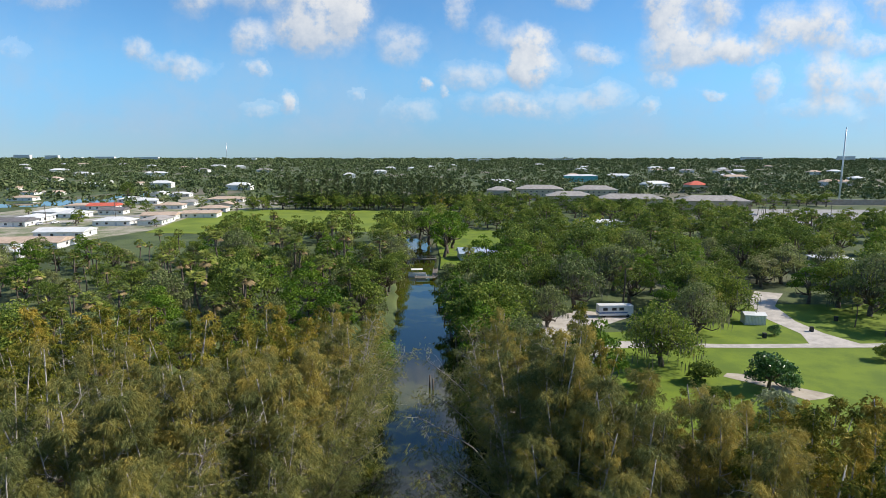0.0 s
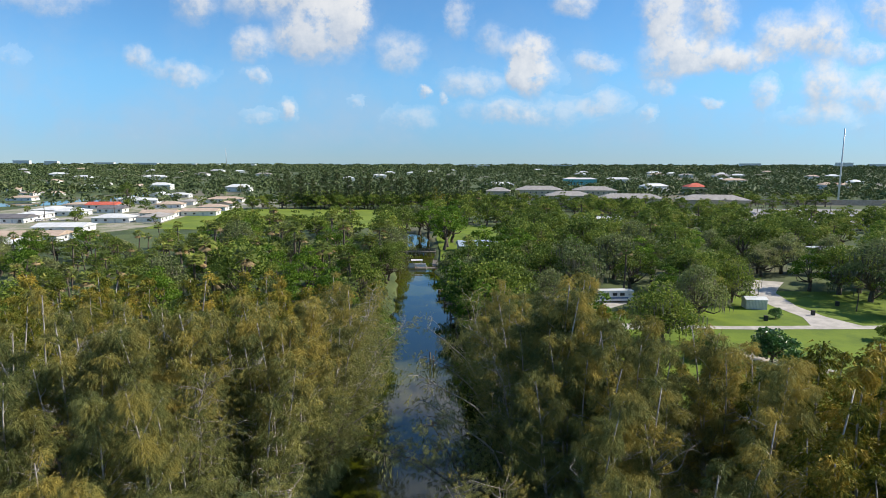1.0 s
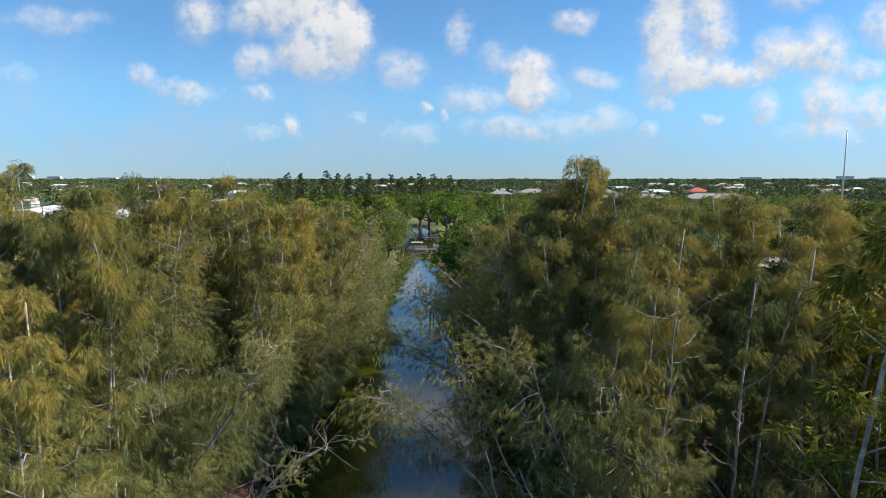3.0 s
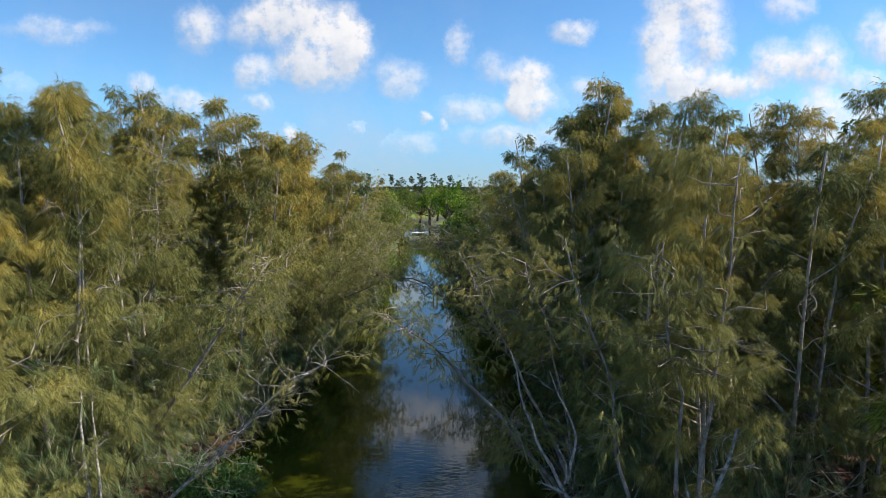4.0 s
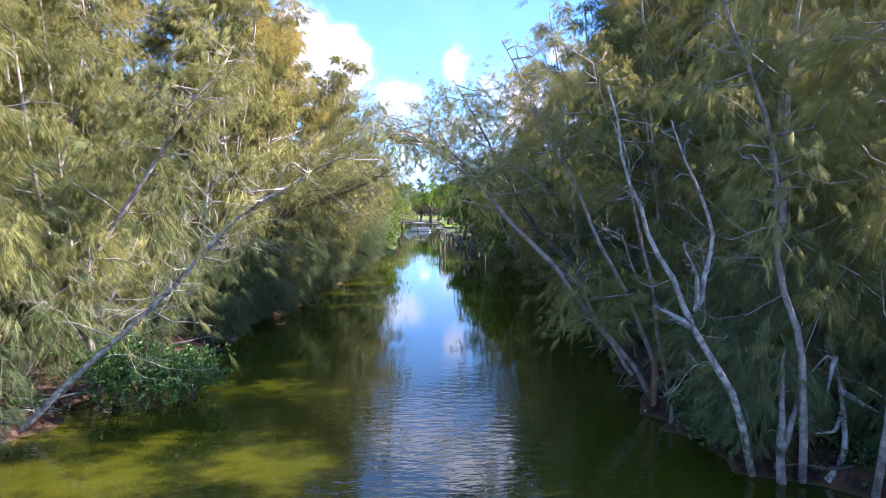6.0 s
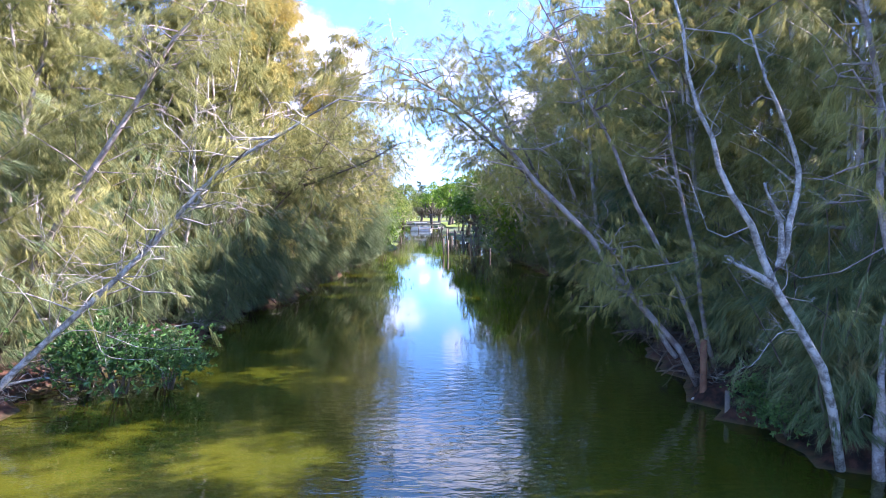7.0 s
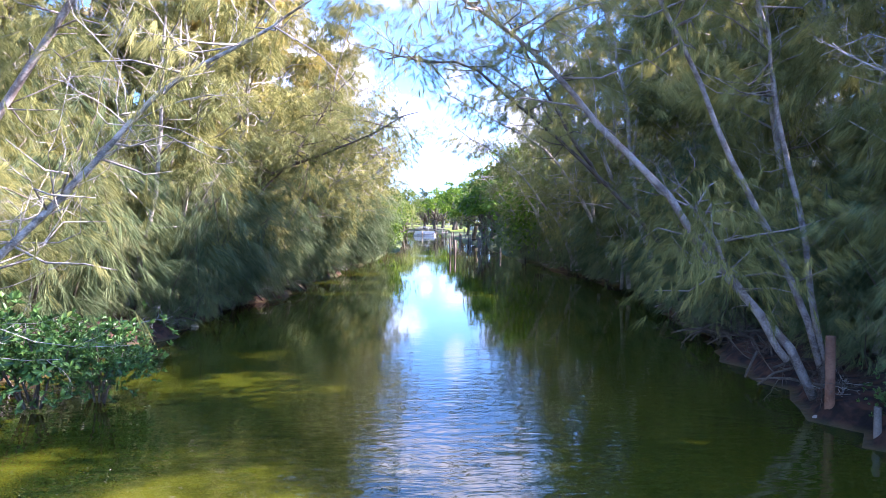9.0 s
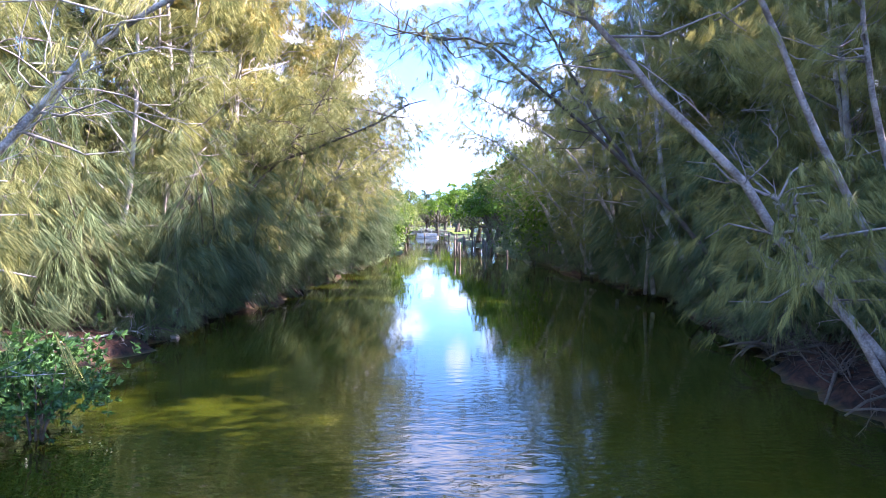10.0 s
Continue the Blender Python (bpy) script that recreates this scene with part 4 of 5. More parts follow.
leaner("casuarina", "tall pale casuarina trunk on the dark bank", 12,
       [[(8.7, 27.2, 0.4), (9.0, 27.0, 3.4), (9.3, 27.0, 7.2), (9.6, 27.0, 10.0), (9.9, 27.0, 13.0), (10.2, 27.2, 18.5)], [(8.3, 27.4, 0.4), (8.3, 27.0, 8.6), (7.7, 27.0, 11.4), (7.4, 27.0, 15.0)]], 0.12, 0.5, 6, BARK_STEM)
leaner("dead_snag", "broken pale snag standing among green needles", 8,
       [[(-17.0, 30.3, 0.6), (-16.7, 30.1, 4.6), (-16.6, 30.0, 8.2)], [(-16.4, 30.6, 0.6), (-16.2, 30.3, 4.1), (-16.15, 30.0, 7.7)]], 0.14, 0.9, 1, BARK_DEAD, 5, False)
leaner("overhanging_casuarina", "casuarina bough hanging low over the canal", 9,
       [[(8.5, 45.0, 0.4), (5.0, 45.0, 4.2), (1.0, 45.0, 7.9), (-1.8, 45.0, 10.2), (-4.0, 45.2, 11.2), (-5.6, 45.4, 11.0)], [(3.0, 45.0, 6.0), (0.4, 45.6, 10.6), (-1.6, 46.0, 14.2)]], 0.10, 0.3, 6, BARK_DARK)
leaner("overhanging_casuarina", "dark casuarina bough arching over the far water", 10,
       [[(-15.6, 52, 0.5), (-13.6, 52, 5.0), (-12.2, 52, 7.4), (-8.7, 52, 8.1), (-6.4, 52, 9.2), (-4.5, 52, 10.1)], [(-13.6, 52, 5.0), (-11.0, 52.4, 8.0), (-8.6, 52.6, 11.5)]], 0.10, 0.3, 6, BARK_DARK)
for k, (x, y, z, far) in enumerate(((7.5, 51, 13.0, -2.0), (7.3, 59, 12.5, -2.8), (7, 68, 11.0, -1.2), (6.5, 80, 9.0, 0.6), (6.4, 75, 13.0, -2.2))):
    leaner("overhanging_casuarina", "casuarina leaning out from the shaded bank", 20 + k,
           [[(x + 0.6, y, 0.6), (x - 1.0, y, z * 0.35), (x - 3.5, y + 0.3, z * 0.7), (far, y + 0.6, z)], [(x - 1.0, y, z * 0.35), (x - 1.6, y + 1, z * 0.9), (x - 3.0, y + 1.4, z * 1.3)]], 0.16, 0.4, 7)
for k, (x, y, z, far) in enumerate(((-13.5, 59, 9.5, -6.4), (-13.3, 63, 12.0, -7.6), (-12.9, 67.5, 10.0, -6.6), (-12.3, 72, 12.0, -7.0), (-12.1, 77, 13.0, -5.4), (-12.3, 84, 11.5, -8.0))):
    leaner("overhanging_casuarina", "casuarina bending from the bank towards the water", 30 + k,
           [[(x - 0.6, y, 0.6), (x + 0.8, y, z * 0.35), (x + 2.8, y + 0.3, z * 0.7), (far, y + 0.6, z)], [(x + 0.8, y, z * 0.35), (x + 1.2, y + 1, z * 0.9), (x + 2.6, y + 1.4, z * 1.35)]], 0.15, 0.4, 7)

# low needle growth and leafy shrubs on the banks
BANK_SHRUBS = []
for k in range(3):
    r = np.random.default_rng(300 + k)
    wood, crown = shrub(r, 2.2, 3.0, 1300, 0.085)
    mid = r.normal(0, 1, (300, 3)) * (0.72, 0.72, 0.42) + (0, 0, 1.05)
    mid[:, 2] = np.abs(mid[:, 2]) + 0.02
    crown = rosettes(r, mid, unit(mid - (0, 0, 0.6)), 0.15)
    BANK_SHRUBS.append(tree_parts("bank_shrub", "glossy green leafy shrub hanging over the water's edge", "bank shrubs", wood, BARK_DARK, crown, GLOSSY_LEAF, category="shrub"))
SKIRTS = []
for k in range(4):
    r = np.random.default_rng(320 + k)
    wood, o, ax = [], [], []
    for q in range(4):
        az = q * 1.7 + r.normal(0, 0.3)
        tip = np.array((math.cos(az), math.sin(az), 0)) * r.uniform(0.7, 1.8) + np.array((0, 0, r.uniform(2.0, 4.4)))
        line = bend(r, (0, 0, -0.2), tip, 6, 0.25)
        wood.append((Shape().tube(line, np.linspace(0.03, 0.008, 6), 5), None))
        for w in (0.25, 0.4, 0.55, 0.7, 0.85, 1.0):
            c = np.array([np.interp(w, np.linspace(0, 1, 6), line[:, i]) for i in range(3)])
            d = unit(r.normal(0, 1, (11, 3)) * (1, 1, 0.6))
            o.append(c + d * r.uniform(0.3, 0.75))
            ax.append(unit(d * (1, 1, 0.3) + r.normal(0, 0.25, (11, 3)) - (0, 0, 0.3)))
    o = np.concatenate(o)
    o[:, 2] = np.maximum(o[:, 2], 0.45)
    v, f = needles(r, o, np.concatenate(ax), 26, 0.40, 0.0095, 0.2, 0.6, 0.42)
    v[:, 2] = np.maximum(v[:, 2], 0.05)
    SKIRTS.append(tree_parts("young_casuarina", "young casuarina with soft drooping green needles", "canal wood", wood, BARK_DARK, (v, f), YOUNG_NEEDLES, category="tree"))
for k, (x, y, s) in enumerate(((-11.6, 35.3, 0.85), (-13.0, 35.0, 1.1), (-14.4, 35.4, 1.0), (-12.4, 36.6, 0.9), (-15.6, 37.4, 0.7), (-16.6, 33.6, 0.5), (6.1, 31.0, 0.5), (5.9, 32.0, 0.45), (9.2, 29.3, 0.6), (10.4, 29.8, 0.7), (6.7, 33.6, 0.5))):
    plant(BANK_SHRUBS, k, x, y, 0.25, s, k * 77.0)
for side in (-1, 1):
    y, k = 27.5, 0
    while y < 108:
        edge = bank_left(y) if side < 0 else bank_right(y)
        clear = (side < 0 and (33 < y < 44 or 91 < y < 104)) or (side > 0 and 26 < y < 42)
        if not clear:
            plant(SKIRTS, k, edge + side * rng.uniform(-0.5, 0.7), y, 0.2, rng.uniform(0.5, 1.25) * (1.4 if y > 50 else 1), rng.random() * 360, (0, -side * rng.uniform(0, 12)))
        if rng.random() < 0.7:
            plant(SKIRTS, k + 1, edge + side * rng.uniform(3.0, 6.0), y + 1.2, 0.7, rng.uniform(0.9, 1.9), rng.random() * 360)
        y += rng.choice((0.9, 1.3, 1.9, 2.8)) if y < 70 else rng.uniform(2.5, 4.5)
        k += 1
for k, (x, y, z) in enumerate(((8.6, 33.6, 1.2), (7.6, 31.6, 1.0), (7.9, 36.4, 0.8), (8.2, 38.6, 0.9), (8.3, 40.2, 1.0), (9.6, 36.4, 1.5), (9.2, 39.0, 1.4), (11.0, 35.0, 1.7), (11.4, 39.4, 1.8), (10.2, 31.8, 1.5), (10.6, 29.6, 1.6), (11.0, 27.5, 1.5), (12.9, 32.5, 1.9), (13.2, 37.0, 1.9), (10.5, 43.0, 1.5), (12.9, 27.5, 1.8), (7.0, 30.4, 0.9), (6.7, 30.6, 1.3), (6.5, 29.8, 1.0), (7.7, 30.2, 1.4), (7.6, 37.6, 0.6), (8.4, 41.8, 0.7))):
    plant(SKIRTS, k, x, y, 0.6, z, k * 61.0)
for k in range(46):  # taller young trees that curtain both banks further up
    side = -1 if k % 2 else 1
    y = 44.0 + k * 0.98 + rng.normal(0, 0.4)
    edge = bank_left(y) if side < 0 else bank_right(y)
    plant(SKIRTS, k, edge + side * rng.uniform(-0.2, 1.6), y, 0.3, rng.uniform(1.5, 2.5), rng.random() * 360, (0, -side * rng.uniform(4, 16)))
for k, (x, y, z) in enumerate(((-17.6, 34.2, 1.7), (-18.8, 37.6, 2.1), (-17.6, 41.2, 2.0), (-17.0, 43.6, 2.2), (-20.6, 34.0, 2.4), (-21.0, 40.0, 2.4), (-18.6, 31.2, 1.9), (-20.0, 28.5, 2.2), (-19.6, 45.5, 2.5), (-22.5, 36.5, 2.6))):
    plant(SKIRTS, k, x, y, 0.6, z, k * 67.0)
# fallen limbs and bare roots along the water's edge
TANGLES = []
for k in range(4):
    r = np.random.default_rng(330 + k)
    limb, twigs = Shape(), Shape()
    line = bend(r, (-1.1, 0, 0.25), (1.3, 0.3, -0.1 + 0.3 * r.random()), 7, 0.18)
    limb.tube(line, np.linspace(0.06, 0.02, 7), 6)
    for q in range(12):
        i = r.integers(1, 6)
        bare_snag(r, twigs, line[i], line[i] + unit(r.normal(0, 1, 3) + (0.6, 0, 0.35)) * r.uniform(0.5, 1.3), 0.014, 2, 0.3)
    TANGLES.append(tree_parts("fallen_limb", "bare fallen limb with dry twigs on the muddy bank", "fallen limbs", [(limb, twigs)], BARK_DEAD if k % 2 else BARK_DARK, None, None, category="branch"))
for k in range(44):
    side = -1 if k % 5 else 1
    y = 29.0 + (k * 1.31) % 46
    edge = bank_left(y) if side < 0 else bank_right(y)
    plant(TANGLES, k, edge + side * rng.uniform(-0.3, 1.4), y, 0.35, rng.uniform(0.7, 1.3), rng.uniform(-70, 70) + (0 if side < 0 else 180))
for k in range(12):  # roots and logs on the shaded bank
    y = 35.6 + k * 1.1
    plant(TANGLES[::2], k, bank_right(y) + 0.5 * (k % 3), y, 0.3, 1.1 + 0.12 * (k % 4), 150 + 23.0 * (k % 5))
r = np.random.default_rng(340)
wood, crown = shrub(r, 5.5, 4.5, 1500, 0.17)
FRESH = [tree_parts("leafy_bush", "sunlit yellow-green bush at the water's edge", "fresh bushes", wood, BARK_DARK, crown, BRIGHT_LEAF, category="shrub")]
plant(FRESH, 0, -10.9, 98.0, 0.2, 1.15, 0)
plant(FRESH, 1, -11.2, 104.0, 0.3, 1.2, 90)
plant(FRESH, 2, 6.0, 78.0, 0.8, 1.4, 200)
plant(FRESH, 3, 5.6, 86.0, 0.8, 1.3, 120)

# ---- the mixed wood inland ----
OAKS, FAR_OAKS, PALMS, GREENS = [], [], [], []
for k in range(6):
    r = np.random.default_rng(400 + k)
    wood, crown, extra = oak(r, 13.0 + (k % 3) * 1.2, 13.0, 34, 90, 0.30, k % 3 == 0)
    OAKS.append(tree_parts("oak_tree", "broad dark green oak with hanging grey moss" if k % 3 == 0 else "broad dark green oak with an uneven crown", "oak wood", wood, BARK_DARK, crown, (OAK_PALE, OAK_LEAF, OAK_DEEP)[k % 3], extra))
for k in range(5):
    r = np.random.default_rng(420 + k)
    wood, crown, extra = oak(r, 12.0, 12.0, 20, 48, 0.48)
    FAR_OAKS.append(tree_parts("broadleaf_tree", "dark green broadleaf tree in dense woodland", "far wood", wood, BARK_DARK, crown, OAK_DEEP if k % 2 else OAK_LEAF))
for k in range(3):
    r = np.random.default_rng(440 + k)
    wood, crown, extra = oak(r, 11.0, 8.5, 22, 80, 0.27)
    GREENS.append(tree_parts("broadleaf_tree", "fresh yellow-green broadleaf tree among oaks", "oak wood", wood, BARK_DARK, crown, BRIGHT_LEAF))
for k in range(4):
    r = np.random.default_rng(460 + k)
    wood, crown, extra = cabbage_palm(r, 8.6, 40)
    PALMS.append(tree_parts("cabbage_palm", "cabbage palm with a shaggy skirt of dead fronds", "palms", wood, BARK_DARK, crown, PALM_LEAF, extra))


def inside(x, y, box):
    return box[0] < x < box[2] and box[1] < y < box[3]


CLEAR = [  # x0, y0, x1, y1: open ground, roads and houses where no woodland tree stands
    (-17.5, 0, 7, 225), (27, 55, 160, 122), (66, 122, 100, 152), (30, 124, 48, 146), (18, 98, 36, 128), (-150, 292, 10, 424), (-3, 196, 26, 300),
    (118, 165, 145, 205), (165, 322, 400, 440), (34, 505, 160, 560), (74, 425, 215, 470), (155, 385, 215, 430), (74, 300, 100, 345), (-480, 215, -112, 700), (-40, 212, 0, 300), (4, 205, 24, 235),
]


def free(x, y):
    return not any(inside(x, y, b) for b in CLEAR) and not in_wood(x, y)


for i, x0 in enumerate(np.arange(-170, 300, 11.5)):
    for y0 in np.arange(70, 470, 11.5):
        x, y = x0 + rng.normal(0, 2.4), y0 + (i % 2) * 5 + rng.normal(0, 2.4)
        if not free(x, y) or abs(x) > 0.78 * y + 25 or (x < -120 and y > 215):
            continue
        lot = rng.random()
        if x < -14 and lot < 0.58 and y < 240:
            plant(PALMS, count, x, y, 1.0, rng.uniform(1.2, 1.65) * (1 if x > -75 else 0.72), rng.random() * 360)
            plant(OAKS, count, x + 4.5, y + 3.0, 1.0, rng.uniform(0.5, 0.85) * (1 if x > -75 else 0.8), rng.random() * 360)
        elif y < 215:
            if lot > 0.80:
                plant(GREENS, count, x, y, 1.0, rng.uniform(0.8, 1.2), rng.random() * 360)
            else:
                plant(OAKS, count, x, y, 1.0, rng.uniform(0.62, 1.2) * (1 if x > -75 else 0.72), rng.random() * 360)
        elif lot < 0.62:
            plant(FAR_OAKS, count, x, y, 1.0, rng.uniform(0.7, 1.05), rng.random() * 360)
        elif lot < 0.70:
            plant(PALMS, count, x, y, 1.0, rng.uniform(1.1, 1.5), rng.random() * 360)
        count += 1
r = np.random.default_rng(430)
wood, crown, extra = oak(r, 12.4, 12.0, 40, 130, 0.27, True, 1.35)
MOSSY = [tree_parts("oak_tree", "great oak hung with grey moss on the lawn", "oak wood", wood, BARK_DARK, crown, OAK_LEAF, extra)]
for k, (x, y, s) in enumerate(((40.8, 105.8, 1.0), (62, 141, 0.95), (69.5, 139.5, 0.8))):
    plant(MOSSY, k, x, y, 1.0, s, 40.0 + k * 100)
for x, y, s in ((60, 140, 0.8), (66, 143, 0.85), (104, 128, 0.9), (112, 112, 0.8), (108, 150, 0.9), (9, 118, 0.9), (6, 132, 0.9), (13, 127, 1.0), (6, 147, 0.9), (3, 168, 0.7), (-19, 135, 0.9), (-18, 160, 0.8), (-19, 205, 0.9), (-22, 229, 1.05), (-17, 248, 1.1), (-11, 276, 1.1), (-3, 284, 1.1), (-24, 262, 1.1)):
    plant(OAKS, count, x, y, 1.0, s, rng.random() * 360)
    count += 1
for x, y, s in ((46, 147.8, 1.35), (-36.5, 183, 1.35), (-33, 150, 1.2), (-44, 152, 1.3), (8, 180, 1.2), (104, 120, 0.9), (109, 126, 1.0), (30, 190, 1.1), (94, 131, 0.7), (120, 150, 0.9)):
    plant(PALMS, count, x, y, 1.0, s, rng.random() * 360)
    count += 1
for x, y, s in ((5.5, 112, 1.0), (4.0, 126, 1.15), (3.0, 139, 1.0), (12, 150, 1.1), (18, 165, 1.2), (24, 172, 1.3), (20, 190, 1.2), (10, 168, 1.0), (0.5, 224, 1.45), (7, 104, 1.15), (8.5, 112, 1.25), (7, 121, 1.15), (-6, 262, 1.5), (4, 246, 1.5), (2, 233, 1.55)):
    plant(GREENS, count, x, y, 1.0, s, rng.random() * 360)
    count += 1
WINDBREAK = []
for k in range(2):
    r = np.random.default_rng(450 + k)
    wood, crown = casuarina(r, 22.0, 1, 26, 3, 12, 8, 0.44, 0.11, 0.12, 1.1, 3, 6, 0.42, 0.35, 0.9)
    WINDBREAK.append(tree_parts("windbreak_tree", "tall dark feathery tree in a row behind the field", "windbreak", wood, BARK_DARK, crown, DARK_NEEDLES))
for k in range(26):  # tall dark row behind the field
    plant(WINDBREAK, k, -120 + k * 5.4 + rng.normal(0, 1.5), 430 + rng.normal(0, 5), 1.0, rng.uniform(0.95, 1.25), rng.random() * 360)
for k in range(30):
    plant(FAR_OAKS, k, -140 + k * 5.4 + rng.normal(0, 2), 424 + rng.normal(0, 4), 1.0, rng.uniform(0.7, 1.0), rng.random() * 360)
for x, y, s in ((-2, 345, 0.75), (-6, 372, 0.9), (0, 318, 0.8)):
    plant(MID, count, x, y, 1.0, s, rng.random() * 360)
    count += 1

# small trees on the lawn
r = np.random.default_rng(480)
wood, crown, extra = oak(r, 4.4, 4.2, 18, 110, 0.2, False, 1.6)
LAWN = [tree_parts("lawn_tree", "small round dark green tree on the lawn", "lawn trees", wood, BARK_DARK, crown, OAK_LEAF)]
wood, crown, extra = oak(r, 6.5, 5.4, 22, 100, 0.28, False, 1.6)
LAWN.append(tree_parts("lawn_tree", "bushy green tree beside the sandy path", "lawn trees", wood, BARK_DARK, crown, GLOSSY_LEAF))
wood, crown, extra = oak(r, 5.0, 5.6, 20, 110, 0.22, False, 1.6)
SILVER = [tree_parts("silver_tree", "pale silvery-green small tree on the lawn", "lawn trees", wood, BARK_DEAD, crown, SILVER_LEAF)]
for k, (x, y, s) in enumerate(((45.0, 97.6, 1.05), (54.6, 94.3, 1.08), (34.0, 95.6, 0.75), (58.6, 94.6, 0.5), (84.4, 108.6, 0.85), (72.2, 124.9, 0.42), (41.8, 86.5, 0.95), (70, 84, 0.8), (90, 112, 0.6))):
    plant(LAWN, k, x, y, 1.1, s, k * 50.0)
for k, (x, y, s) in enumerate(((49.5, 82.0, 1.05), (66, 76, 1.0), (78, 74, 0.9), (72, 71, 0.8))):
    plant(SILVER, k, x, y, 1.1, s, k * 50.0)


# ---- far woods to the horizon ----
def far_woods():
    r = np.random.default_rng(600)
    vs, fs, n = [], [], 0
    for k in range(9000):
        y = 440 * math.exp(r.random() ** 0.8 * 2.35)
        x = r.uniform(-0.92, 0.92) * y
        if (-480 < x < -118 and y < 620 and r.random() < 0.8) or (30 < x < 345 and 390 < y < 560 and r.random() < 0.9):
            continue
        big = 1.0 + max(0, y - 1200) / 900
        w = r.uniform(3.2, 7.5) * big
        h = (3.6 + 6.5 * r.random() ** 2) * (1 + 0.10 * (big - 1))
        d = unit(r.normal(0, 1, (24, 3)) + (0, 0, 0.4)) * (0.6 + 0.45 * r.random((24, 1)))
        v, f = leaves(r, d * (w, w, h * 0.5) + (x, y, 1 + h * 0.62), 0.33 * w, 0.8)
        vs.append(v)
        fs.append(f + n)
        n += len(v)
    tagged(new("far_woods", mesh_of("far_woods", np.concatenate(vs), np.concatenate(fs), WOODS)), "distant dark green tree crowns to the horizon", "woods", kind="stuff")


far_woods()


# ---- houses, docks and other built things ----
def slab(bm_size, name, mat, parent, at, rz=0.0, label=""):
    ob = part(name, Shape().box(bm_size).mesh(name, mat), parent, label)
    ob.matrix_basis = pose(*at, 0, 0, rz)
    return ob


def roof_mesh(w, d, rise, over, hip, mat, thick=0.18):
    """A pitched roof with eaves: hipped or gabled, with a real thickness."""
    hw, hd = w / 2 + over, d / 2 + over
    ridge = hw - (hd if hip else 0)
    top = [(-hw, -hd, 0), (hw, -hd, 0), (hw, hd, 0), (-hw, hd, 0), (-ridge, 0, rise), (ridge, 0, rise)]
    low = [(x, y, z - thick) for x, y, z in top[:4]]
    s = Shape()
    s.add(top + low, [(0, 1, 5, 4), (2, 3, 4, 5), (1, 0, 6, 7), (2, 1, 7, 8), (3, 2, 8, 9), (0, 3, 9, 6), (6, 9, 8, 7)], [(1, 2, 5), (3, 0, 4)])
    return s.mesh("roof", mat)


def house(name, label, group, x, y, rz, w, d, h, rise, wall_mat, roof_mat, hip=True, storeys=1, bays=4, category="house", sills=True):
    t = thing(name, label, category, group, at=(x, y, 1.0), rz=rz)
    slab((w, d, h), "wall", wall_mat, t, (0, 0, h / 2 - 0.05))
    ob = part("roof", roof_mesh(w, d, rise, 0.6, hip, roof_mat), t)
    ob.location = (0, 0, h)
    pane = Shape().box((1.3, 0.08, 1.1)).mesh("window", DARK)
    sill = Shape().box((1.5, 0.14, 0.1)).mesh("sill", WHITE_WALL)
    door = Shape().box((1.0, 0.08, 2.05)).mesh("door", GREY_WALL)
    for level in range(storeys):
        for k in range(bays):
            px = -w / 2 + w * (k + 0.5) / bays
            for side in (-1, 1):
                if level == 0 and k == bays // 2 and side < 0:
                    ob = part("door", door, t)
                    ob.location = (px, -d / 2 - 0.03, 1.0)
                    continue
                ob = part("window", pane, t)
                ob.location = (px, side * (d / 2 + 0.02), 1.5 + level * 2.9)
                if sills:
                    part("sill", sill, ob).location = (0, side * 0.05, -0.6)
    for side in (-1, 1):
        ob = part("window", pane, t)
        ob.matrix_basis = pose(side * (w / 2 + 0.02), 0, 1.5, 0, 0, 90)
    return t


ROOFS = {"W": (ROOF_WHITE, "white"), "T": (ROOF_TAN, "tan"), "R": (ROOF_RED, "red"), "D": (ROOF_DARK, "dark"), "G": (ROOF_GREY, "grey")}
HOMES_NEAR = [(-182, 284, 17, 12, "W"), (-174, 250, 20, 13, "T"), (-167, 228, 13, 10, "W"), (-236, 327, 12, 12, "D"), (-241, 348, 15, 12, "W"), (-254, 386, 17, 12, "W"), (-232, 371, 14, 10, "W"), (-262, 430, 14, 11, "T"), (-243, 426, 15, 11, "R"), (-218, 392, 12, 9, "D"), (-256, 490, 15, 11, "W"), (-236, 475, 14, 10, "W"), (-183, 330, 15, 10, "W"), (-164, 338, 17, 11, "G"), (-172, 361, 15, 11, "T")]
HOMES_FAR = [(-152, 373, 16, 10, "T"), (-158, 409, 14, 10, "T"), (-160, 440, 14, 10, "T"), (-180, 494, 22, 11, "T"), (-198, 432, 14, 10, "T"), (-199, 465, 13, 10, "G"), (-268, 564, 16, 10, "W"), (-245, 556, 14, 10, "W"), (-358, 507, 16, 11, "T"), (-403, 584, 16, 11, "T"), (-376, 576, 15, 10, "T"), (-471, 660, 16, 10, "T"), (-450, 697, 15, 10, "D"), (-432, 736, 18, 10, "W"), (-458, 804, 16, 10, "W"), (-389, 764, 22, 10, "T")]
r = np.random.default_rng(700)
for x, y, w, d, kind in HOMES_NEAR + HOMES_FAR:
    mat, word = ROOFS[kind]
    house("house", "low white stucco house with a " + word + " roof", "suburban houses", x, y, r.choice((0.0, 90.0)) + 6, w * 1.3, d * 1.2, 2.9, r.uniform(1.3, 2.0), WHITE_WALL, mat, r.random() < 0.5)
